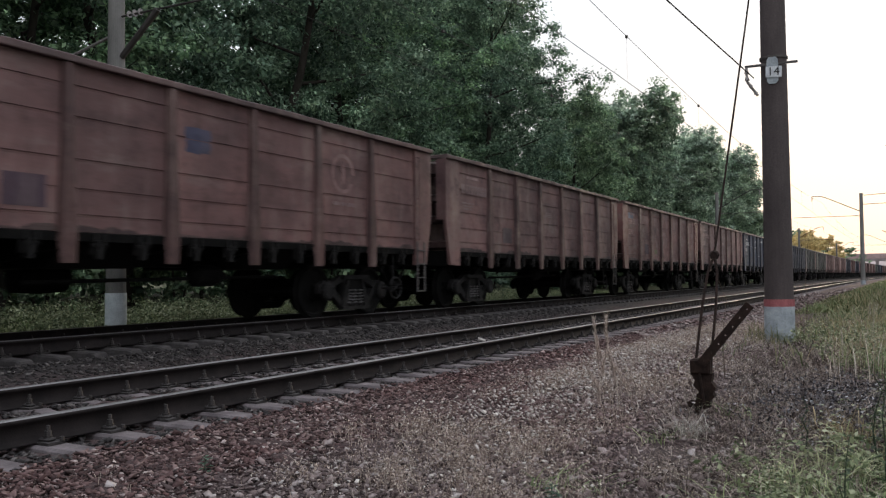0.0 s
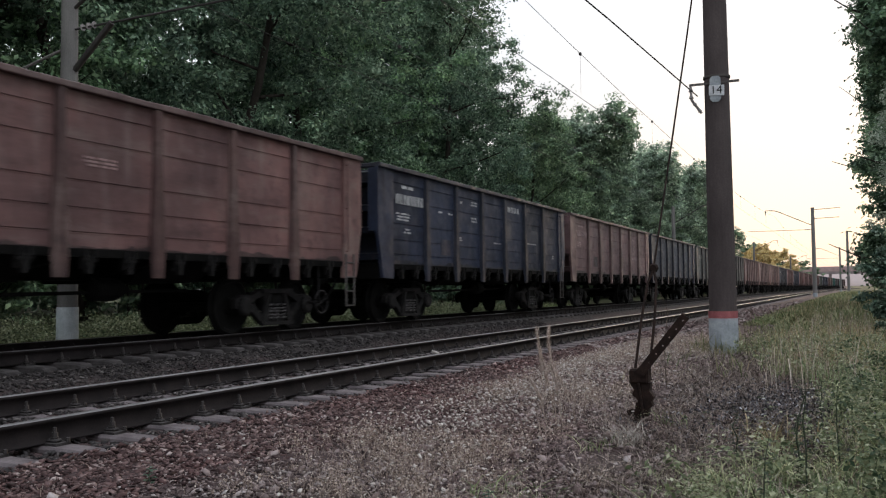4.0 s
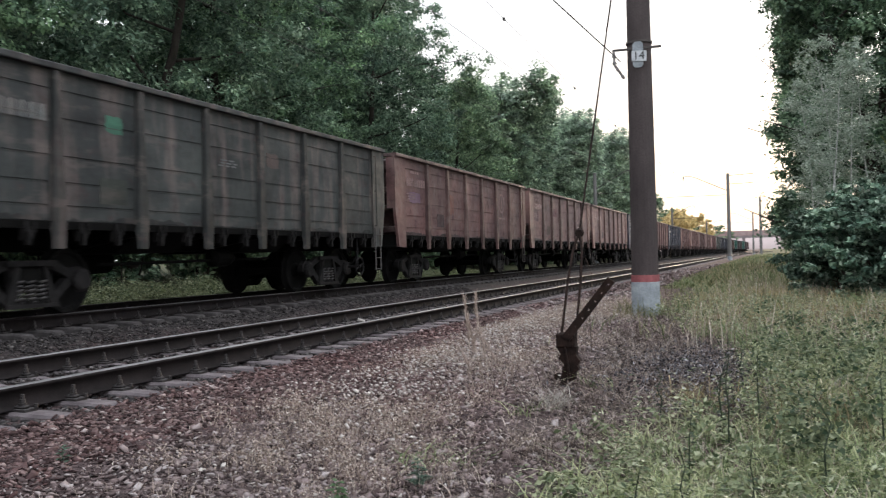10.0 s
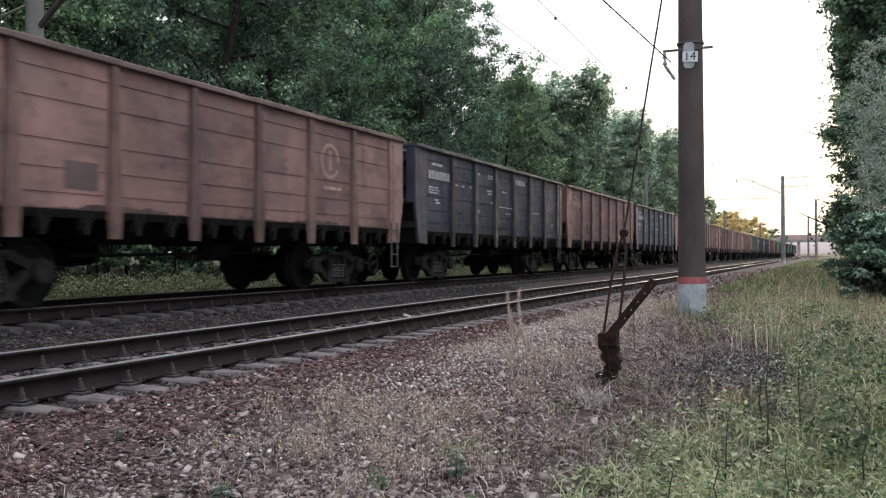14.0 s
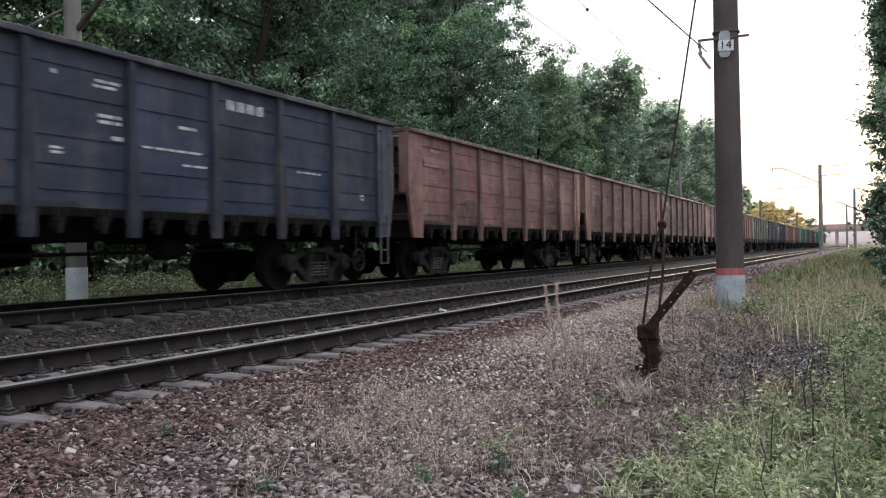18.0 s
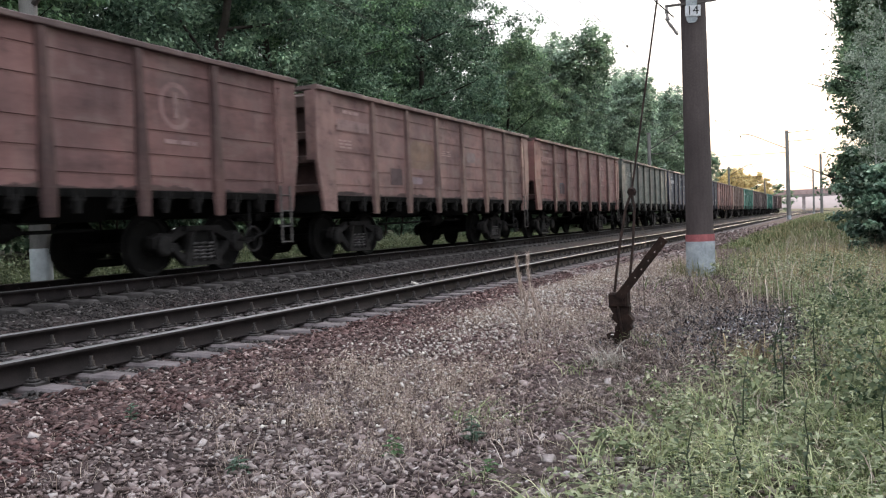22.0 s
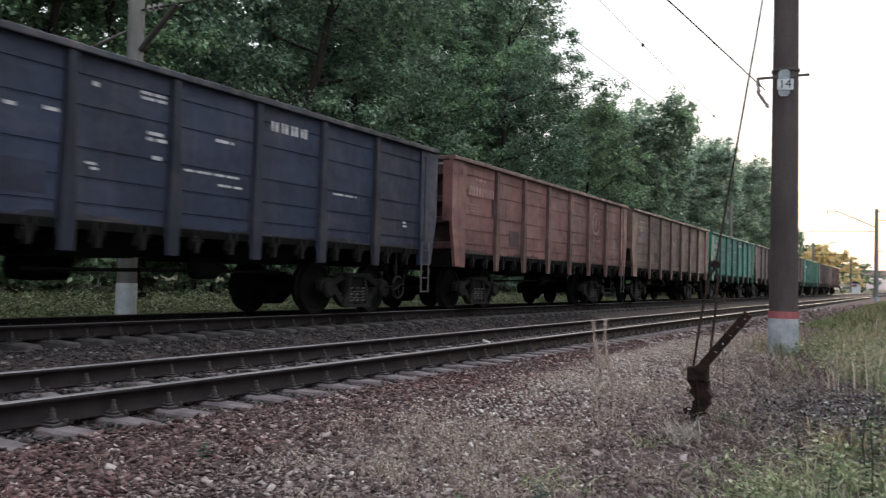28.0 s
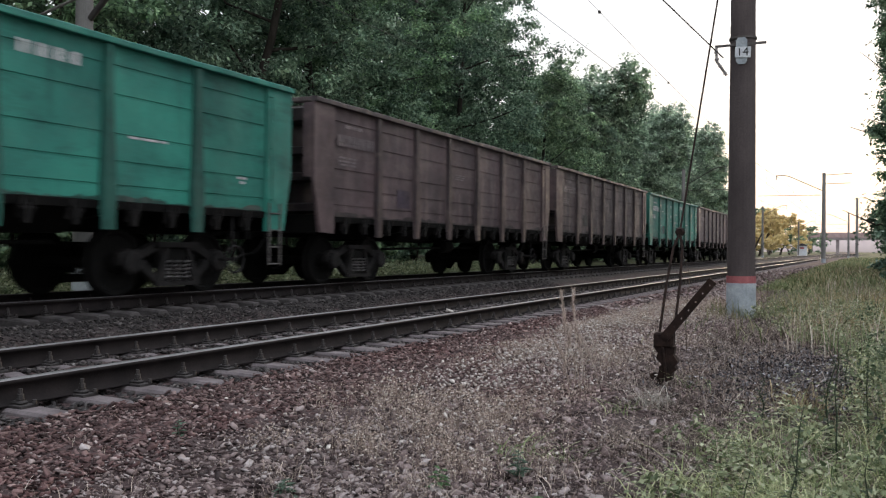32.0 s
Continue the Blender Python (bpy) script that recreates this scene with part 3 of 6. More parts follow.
def corner_post(e, s):
    """The broad corner plate, cut back towards the coupler at its foot; e: end, s: side."""
    bm = bmesh.new()
    ring = [(5.93, 0.98), (5.93, 3.36), (6.61, 3.36), (6.61, 1.98), (6.4, 1.0)]
    prism(bm, [(e * a, b) for a, b in ring], "x", s * 1.47, s * 1.545)
    prism(bm, [(e * 6.58, 3.34), (e * 6.61, 3.34), (e * 6.61, 2.0), (e * 6.58, 2.0)], "x", s * 1.3, s * 1.5)
    return bm


def end_wall(e):
    """The end wall, set back between the corner plates, with its level stiffeners."""
    bm = bmesh.new()
    box(bm, -1.46, 1.46, *sorted((e * 6.2, e * 6.25)), 1.2, 3.36)
    return bm


def stiffener(e, z, deep, tall):
    bm = bmesh.new()
    prism(bm, [(e * 6.25, z - tall), (e * (6.25 + deep), z - tall * 0.6), (e * (6.25 + deep), z + tall * 0.6), (e * 6.25, z + tall)], "x", -1.46, 1.46)
    return bm


def side_frame():
    """The cast side frame of a bogie, in the bogie's space, with its windows and its hump over the springs."""
    bm = bmesh.new()
    prism(bm, [(-1.13, 0.44), (-1.13, 0.6), (-0.95, 0.68), (-0.7, 0.66), (-0.42, 0.78), (0.42, 0.78), (0.7, 0.66), (0.95, 0.68), (1.13, 0.6), (1.13, 0.44), (0.74, 0.48), (0.64, 0.56), (0.38, 0.66), (-0.38, 0.66), (-0.64, 0.56), (-0.74, 0.48)], "x", -0.06, 0.06)
    prism(bm, [(-0.8, 0.47), (-0.64, 0.52), (-0.36, 0.26), (0.36, 0.26), (0.64, 0.52), (0.8, 0.47), (0.44, 0.18), (0.34, 0.13), (-0.34, 0.13), (-0.44, 0.18)], "x", -0.055, 0.065)
    for s in (-1, 1):
        prism(bm, [(s * 0.3, 0.25), (s * 0.2, 0.25), (s * 0.2, 0.68), (s * 0.34, 0.68)], "x", -0.05, 0.055)
    prism(bm, [(-0.4, 0.16), (-0.46, 0.2), (-0.26, 0.7), (-0.2, 0.7), (-0.3, 0.2)], "x", 0.05, 0.11)
    prism(bm, [(0.4, 0.16), (0.46, 0.2), (0.26, 0.7), (0.2, 0.7), (0.3, 0.2)], "x", 0.05, 0.11)
    box(bm, 0.04, 0.13, -0.46, 0.46, 0.13, 0.19)
    box(bm, 0.04, 0.13, -0.44, 0.44, 0.7, 0.78)
    for s in (-1, 1):
        lathe(bm, [(0.17, 0.05), (0.17, 0.12), (0.13, 0.15), (0.05, 0.15)], "x", (0, s * 0.925, 0.48), 14)
    return bm


def coil(y):
    bm = bmesh.new()
    tube(bm, [(0.075 * math.cos(i * 0.7), y + 0.075 * math.sin(i * 0.7), 0.2 + 0.31 * i / 48) for i in range(0, 49, 2)], 0.018, 4)
    return bm


def wheelset():
    """Two wheels with flanges on an axle; its own middle is the axle's."""
    bm = bmesh.new()
    for s in (-1, 1):
        lathe(bm, [(0.1, s * 0.68), (0.12, s * 0.71), (0.4, s * 0.73), (0.42, s * 0.7), (0.505, s * 0.705), (0.505, s * 0.735), (WHEEL_R, s * 0.755), (WHEEL_R - 0.008, s * 0.835), (0.42, s * 0.835), (0.39, s * 0.79), (0.16, s * 0.77), (0.13, s * 0.86), (0.05, s * 0.86)], "x", sides=28)
    lathe(bm, [(0.08, -1.02), (0.08, -0.7), (0.075, 0.0), (0.08, 0.7), (0.08, 1.02)], "x", sides=10)
    return bm


def bogie(parent, y, facing):
    b = new("bogie")
    b.parent = parent
    b.matrix_local = pose(0, y, 0)
    b["label"] = "dirty two-axle bogie"
    bm = bmesh.new()
    box(bm, -1.1, 1.1, -0.2, 0.2, 0.42, 0.72, 0.04)
    lathe(bm, [(0.2, 0.72), (0.2, 0.86), (0.16, 0.9)], "z", sides=14)
    bol = part("bolster", bm, UNDER, b)
    for s in (-1, 1):
        f = part("side_frame", side_frame(), BOGIE, b)
        f.matrix_local = pose(s * 1.02, 0, 0, 0, 0, 0 if s > 0 else 180)
        for dy in (-0.2, 0.0, 0.2):
            c = part("spring", coil(dy), SPRING, b)
            c.matrix_local = pose(s * 1.06, 0, 0)
    sets = []
    for dy in (-0.925, 0.925):
        w = part("wheelset", wheelset(), TREAD, b)
        w.matrix_parent_inverse = pose(0, dy, WHEEL_R)
        sets.append(w)
        bm = bmesh.new()
        for s in (-1, 1):
            box(bm, s * 0.8 - 0.05, s * 0.8 + 0.05, dy - 0.62 * math.copysign(1, dy) - 0.05, dy - 0.62 * math.copysign(1, dy) + 0.05, 0.3, 0.66)
        rod(bm, (-0.9, dy - 0.6 * math.copysign(1, dy), 0.42), (0.9, dy - 0.6 * math.copysign(1, dy), 0.42), 0.045)
        part("brake_beam", bm, UNDER, b)
    return b


def coupler(e):
    bm = bmesh.new()
    box(bm, -0.13, 0.13, *sorted((e * 6.2, e * 6.62)), 0.92, 1.16, 0.03)
    ring = [(-0.2, e * 6.6), (0.16, e * 6.56), (0.24, e * 6.72), (0.22, e * 6.86), (0.06, e * 6.8), (-0.02, e * 6.94), (-0.18, e * 6.9)]
    prism(bm, ring, "z", 0.86, 1.2)
    return bm


def ladder():
    """Two strings and rungs that hang below the body at one corner."""
    bm = bmesh.new()
    for y in (5.98, 6.28):
        box(bm, 1.55, 1.57, y - 0.018, y + 0.018, 0.42, 1.45)
    for z in (0.44, 0.72, 1.0, 1.28):
        rod(bm, (1.56, 5.98, z), (1.56, 6.28, z), 0.014, sides=6)
    return bm


def grab_iron():
    bm = bmesh.new()
    rod(bm, (1.6, 6.0, 1.5), (1.6, 6.0, 3.2), 0.014, sides=6)
    for z in (1.5, 2.35, 3.2):
        rod(bm, (1.52, 6.0, z), (1.605, 6.0, z), 0.012, sides=6)
    return bm


def hinge(y, s):
    """A bracket and toggle of the bottom hatches, below the sill."""
    bm = bmesh.new()
    prism(bm, [(s * 1.42, 1.3), (s * 1.55, 1.3), (s * 1.55, 1.2), (s * 1.47, 1.04), (s * 1.42, 1.04)], "y", y - 0.1, y - 0.06)
    prism(bm, [(s * 1.42, 1.3), (s * 1.55, 1.3), (s * 1.55, 1.2), (s * 1.47, 1.04), (s * 1.42, 1.04)], "y", y + 0.05, y + 0.09)
    rod(bm, (s * 1.5, y - 0.12, 1.16), (s * 1.5, y + 0.12, 1.16), 0.025, sides=6)
    box(bm, *sorted((s * 1.44, s * 1.53)), y - 0.03, y + 0.03, 0.98, 1.22)
    return bm


def bars(y0, y1, z0, z1, count, x=1.536, thick=0.003, seed=0, fill=0.74):
    """Writing that cannot be read, as a row of upright bars."""
    rng = random.Random(seed)
    bm = bmesh.new()
    step = (y1 - y0) / count
    for i in range(count):
        a, w = y0 + i * step, step * fill
        box(bm, x, x + thick, a, a + w * 0.34, z0, z1 - rng.choice((0.0, 0.0, 0.015)))
        box(bm, x, x + thick, a + w * rng.uniform(0.5, 0.6), a + w, z0, z1)
    return bm


def lines(y0, y1, z0, z1, count, x=1.505, seed=0):
    """Small print, as level bars."""
    rng = random.Random(seed)
    bm = bmesh.new()
    step = (z1 - z0) / count
    for i in range(count):
        a = y0 + rng.uniform(0, 0.1)
        while a < y1 - 0.05:
            b = min(y1, a + rng.uniform(0.1, 0.3))
            box(bm, x, x + 0.003, a, b, z0 + i * step, z0 + i * step + step * 0.55)
            a = b + 0.05
    return bm


def ring_logo(y, z, r):
    """A round emblem, drawn as a plain ring with a bar."""
    bm = bmesh.new()
    for i in range(22):
        a, b = 2 * math.pi * i / 24, 2 * math.pi * (i + 1) / 24
        v = [bm.verts.new((1.507, y + q * math.cos(t), z + q * math.sin(t))) for q, t in ((r, a), (r, b), (r * 0.8, b), (r * 0.8, a))]
        bm.faces.new(v)
    box(bm, 1.504, 1.507, y - 0.05, y + 0.05, z - r * 0.5, z + r * 0.6)
    bmesh.ops.recalc_face_normals(bm, faces=bm.faces)
    return bm


def square_panel(y0, y1, z0, z1, x=1.503):
    bm = bmesh.new()
    box(bm, x, x + 0.004, y0, y1, z0, z1)
    return bm


def grime_band(y0, y1, seed):
    """Coal grime caked along the foot of a side sheet, with a ragged upper edge."""
    rng = random.Random(seed)
    bm = bmesh.new()
    n = int((y1 - y0) / 0.035)
    h, low, high = 0.05, [], []
    for i in range(n + 1):
        y = y0 + (y1 - y0) * i / n
        h = min(0.085, max(0.008, h + rng.uniform(-0.03, 0.03)))
        low.append(bm.verts.new((1.5025, y, 1.312)))
        high.append(bm.verts.new((1.5025, y, 1.312 + h)))
    for i in range(n):
        bm.faces.new((low[i], low[i + 1], high[i + 1], high[i]))
    edge = bmesh.ops.extrude_face_region(bm, geom=bm.faces[:])
    for v in edge["geom"]:
        if isinstance(v, bmesh.types.BMVert):
            v.co.x -= 0.003
    bmesh.ops.recalc_face_normals(bm, faces=bm.faces)
    return bm


def dented_bar(bm, s):
    """The top rail of a side, knocked out of line by years of loading."""
    rng = random.Random(17 + s)
    rings = []
    for i in range(54):
        y = -6.61 + 13.22 * i / 53
        dx, dz = rng.uniform(-0.007, 0.007), rng.uniform(-0.006, 0.012)
        rings.append([bm.verts.new((s * x + s * dx * (x > 1.5), y, z + dz * (z > 3.4))) for x, z in ((1.46, 3.357), (1.595, 3.357), (1.6, 3.37), (1.598, 3.43), (1.585, 3.442), (1.475, 3.442), (1.46, 3.43))])
    for a, b in zip(rings, rings[1:]):
        for k in range(7):
            bm.faces.new((a[k], a[(k + 1) % 7], b[(k + 1) % 7], b[k]))
    bm.faces.new(rings[0])
    bm.faces.new(rings[-1][::-1])
    bmesh.ops.recalc_face_normals(bm, faces=bm.faces)


def build_wagon():
    w = thing("gondola_wagon", "steel open wagon", "wagon", "wagons of the goods train")
    for s in (1, -1):
        if s > 0:
            cuts = (-5.95, *POST_Y, 5.95)
            for a, b in zip(cuts, cuts[1:]):
                part("side_sheet", side_sheet(s, a + 0.002, b - 0.002), PAINT, w)
                part("grime", grime_band(a + 0.1, b - 0.1, int(a * 10)), PAINT, w, "caked coal grime along the foot of the side")
        else:
            part("side_wall", side_sheet(s, -5.95, 5.95), PAINT, w)
        bm = bmesh.new()
        dented_bar(bm, s)
        part("top_chord", bm, PAINT, w, "dusty dented top rail")
        bm = bmesh.new()
        prism(bm, [(s * 1.38, 1.2), (s * 1.505, 1.2), (s * 1.525, 1.3), (s * 1.48, 1.31), (s * 1.38, 1.31)], "y", -5.94, 5.94)
        part("side_sill", bm, UNDER, w, "dark lower sill")
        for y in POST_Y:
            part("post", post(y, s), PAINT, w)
        ys = [c + d for c in (-5.1, -3.41, -1.71, 0.0, 1.71, 3.41, 5.1) for d in (-0.36, 0.36)]
        for y in ys if s > 0 else ():
            part("hatch_hinge", hinge(y, s), HINGE, w)
    for e in (-1, 1):
        for s in (-1, 1):
            part("corner_plate", corner_post(e, s), PAINT, w)
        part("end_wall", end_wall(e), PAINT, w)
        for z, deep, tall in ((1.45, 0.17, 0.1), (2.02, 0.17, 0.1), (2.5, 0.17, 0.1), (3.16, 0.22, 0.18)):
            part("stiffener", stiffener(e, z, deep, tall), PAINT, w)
        bm = bmesh.new()
        box(bm, -1.46, 1.46, *sorted((e * 6.46, e * 6.61)), 3.358, 3.44, 0.01)
        part("end_chord", bm, PAINT, w)
        bm = bmesh.new()
        box(bm, -1.45, 1.45, *sorted((e * 6.12, e * 6.34)), 0.98, 1.32, 0.01)
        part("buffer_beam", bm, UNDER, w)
        part("coupler", coupler(e), UNDER, w)
        bm = bmesh.new()
        pts = [(0.35, e * 6.4, 0.95), (0.38, e * 6.62, 0.72), (0.36, e * 6.8, 0.6), (0.34, e * 6.96, 0.58)]
        tube(bm, pts, 0.03)
        part("brake_hose", bm, UNDER, w)
        bogie(w, e * 4.325, e)
    bm = bmesh.new()
    box(bm, -1.48, 1.48, -6.2, 6.2, 1.27, 1.31)
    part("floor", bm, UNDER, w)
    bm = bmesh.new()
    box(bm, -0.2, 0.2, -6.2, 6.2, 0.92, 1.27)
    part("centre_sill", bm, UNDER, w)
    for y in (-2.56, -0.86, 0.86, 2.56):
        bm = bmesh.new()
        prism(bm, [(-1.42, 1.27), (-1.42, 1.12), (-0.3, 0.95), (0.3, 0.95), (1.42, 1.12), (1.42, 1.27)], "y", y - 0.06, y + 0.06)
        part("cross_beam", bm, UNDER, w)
    for y0, y1 in ((-2.4, -0.95), (0.95, 2.4)):
        bm = bmesh.new()
        prism(bm, [(-1.4, 1.26), (1.4, 1.26), (0.9, 0.88), (-0.9, 0.88)], "y", y0, y1)
        part("bottom_hatch", bm, UNDER, w)
    bm = bmesh.new()
    lathe(bm, [(0.05, -0.5), (0.2, -0.44), (0.22, 0.0), (0.2, 0.44), (0.05, 0.5)], "y", (-0.75, -1.2, 0.75), 14)
    part("air_tank", bm, UNDER, w)
    bm = bmesh.new()
    lathe(bm, [(0.06, -0.35), (0.17, -0.3), (0.17, 0.12), (0.1, 0.3), (0.04, 0.42)], "y", (0.72, 0.7, 0.78), 12)
    rod(bm, (0.72, -2.6, 0.7), (0.72, 2.4, 0.76), 0.03, sides=6)
    part("brake_cylinder", bm, UNDER, w)
    bm = bmesh.new()
    tube(bm, [(1.5, 5.18 + 0.21 * math.cos(math.pi * i / 12), 0.52 + 0.21 * math.sin(math.pi * i / 12)) for i in range(24)], 0.02, 6, True)
    for k in range(4):
        a = math.pi * k / 2 + 0.4
        rod(bm, (1.48, 5.18, 0.52), (1.5, 5.18 + 0.2 * math.cos(a), 0.52 + 0.2 * math.sin(a)), 0.012, sides=5)
    rod(bm, (1.2, 5.18, 0.52), (1.52, 5.18, 0.52), 0.03, sides=8)
    rod(bm, (1.44, 5.18, 0.52), (1.44, 5.18, 1.22), 0.02, sides=6)
    part("brake_wheel", bm, BOGIE, w)
    part("ladder", ladder(), GEAR_GREY, w, "grey steel ladder below the corner")
    part("grab_iron", grab_iron(), PAINT, w)
    return w


# paint of each wagon in the order of the train: colour, wear, marking style
RED, BROWN, TAN, PINK, PLUM = (0.16, 0.075, 0.069), (0.15, 0.079, 0.074), (0.205, 0.12, 0.108), (0.178, 0.107, 0.106), (0.072, 0.05, 0.053)
NAVY, SLATE, OLIVE, GREEN = (0.018, 0.025, 0.048), (0.03, 0.035, 0.053), (0.043, 0.048, 0.046), (0.02, 0.15, 0.115)
SAGE, UMBER = (0.1, 0.115, 0.1), (0.118, 0.065, 0.062)
DUN = (0.142, 0.09, 0.073)
WAGONS = [
    (BROWN, 0.9, 0), (BROWN, 0.9, 1), (UMBER, 0.9, 0), (RED, 1.0, 0), (BROWN, 0.9, 0), (NAVY, 0.2, 2), (PINK, 0.8, 1), (SLATE, 0.25, 0),
    (OLIVE, 0.8, 0), (OLIVE, 0.9, 0), (BROWN, 0.9, 1), (TAN, 0.9, 1), (TAN, 0.8, 1), (SLATE, 0.3, 2), (RED, 1.0, 0), (NAVY, 0.25, 2),
    (RED, 1.0, 1), (RED, 0.9, 1), (BROWN, 0.9, 1), (TAN, 1.0, 0), (RED, 0.8, 1), (SAGE, 0.7, 0), (SLATE, 0.25, 2), (NAVY, 0.2, 2),
    (RED, 0.8, 1), (DUN, 0.9, 0), (GREEN, 0.12, 3), (PLUM, 0.8, 0), (PLUM, 0.8, 0), (GREEN, 0.25, 3), (PLUM, 0.9, 0), (BROWN, 0.9, 0),
]
NAMES = {DUN: "dull earth-brown", RED: "rust-red", BROWN: "brown", TAN: "faded tan-brown", PINK: "chalky pinkish-brown", PLUM: "dark purple-brown", NAVY: "dark navy-blue", SLATE: "slate-grey", OLIVE: "greenish-grey", GREEN: "fresh green", SAGE: "pale grey-green", UMBER: "dark umber-brown"}
PITCH, PHASE = 13.92, 16.83


def travelled(t):
    """Metres that the train has gone since the clip's start."""
    return 0.1 + 10.6852 * t + 0.005083 * t * t + 0.00014908 * t ** 3


def wagon_pose(k, t):
    y = PHASE - PITCH / 2 + PITCH * k - travelled(t)
    slope = float(bend(y + 4.3) - bend(y - 4.3)) / 8.6
    return pose(FAR + float(bend(y)), y, FAR_Z, 0, 0, -math.degrees(math.atan(slope)))


PATCHES = {
    0: [(-0.6, -0.05, 2.5, 2.9, (0.05, 0.05, 0.09))], 2: [(-5.75, -5.0, 2.86, 3.1, (0.16, 0.17, 0.22)), (-1.9, -1.4, 1.6, 1.8, (0.12, 0.12, 0.05))],
    4: [(0.95, 1.5, 2.1, 2.8, (0.045, 0.05, 0.066)), (3.0, 3.9, 2.1, 2.55, (0.042, 0.047, 0.06))],
    7: [(-0.2, 0.2, 2.55, 2.95, (0.2, 0.23, 0.24)), (-0.78, -0.22, 2.22, 2.56, (0.12, 0.18, 0.24)), (-0.2, 0.75, 2.2, 2.55, (0.03, 0.06, 0.045))],
    8: [(-3.3, -2.9, 2.62, 2.9, (0.04, 0.12, 0.08)), (1.1, 1.6, 2.5, 2.8, (0.11, 0.08, 0.07))], 9: [(-5.6, -4.7, 2.2, 2.5, (0.17, 0.1, 0.15)), (-2.4, -1.9, 2.0, 2.6, (0.12, 0.05, 0.04))],
    10: [(-5.7, -4.95, 2.1, 2.62, (0.21, 0.115, 0.12)), (-2.2, -1.4, 2.4, 2.8, (0.14, 0.05, 0.06))], 13: [(-5.5, -5.0, 2.6, 2.85, (0.2, 0.17, 0.18))],
    16: [(-5.65, -5.1, 2.35, 2.65, (0.24, 0.19, 0.26))], 17: [(-5.6, -4.7, 2.84, 3.02, (0.3, 0.22, 0.28))], 18: [(-2.45, -0.95, 1.95, 2.68, (0.175, 0.112, 0.082)), (1.2, 1.9, 2.3, 2.6, (0.24, 0.18, 0.17)), (-2.4, -1.7, 1.62, 1.8, (0.2, 0.15, 0.17))],
    19: [(-3.5, -3.0, 1.6, 2.0, (0.03, 0.06, 0.09))], 24: [(-5.5, -4.8, 2.3, 2.7, (0.2, 0.12, 0.17))], 23: [(-4.5, -4.2, 2.2, 2.9, (0.06, 0.035, 0.035))],
}


def smear(y0, y1, z0, z1, seed):
    """A patch of paint with a wavering outline, a coat thick."""
    rng = random.Random(seed)
    bm = bmesh.new()
    ring = []
    for i in range(16):
        a = 2 * math.pi * i / 16
        c, s = math.cos(a), math.sin(a)
        q = 1.0 / max(abs(c), abs(s)) ** 0.7 * rng.uniform(0.85, 1.05)
        ring.append(((y0 + y1) / 2 + (y1 - y0) / 2 * c * q, (z0 + z1) / 2 + (z1 - z0) / 2 * s * q))
    prism(bm, ring, "x", 1.499, 1.5015)
    return bm


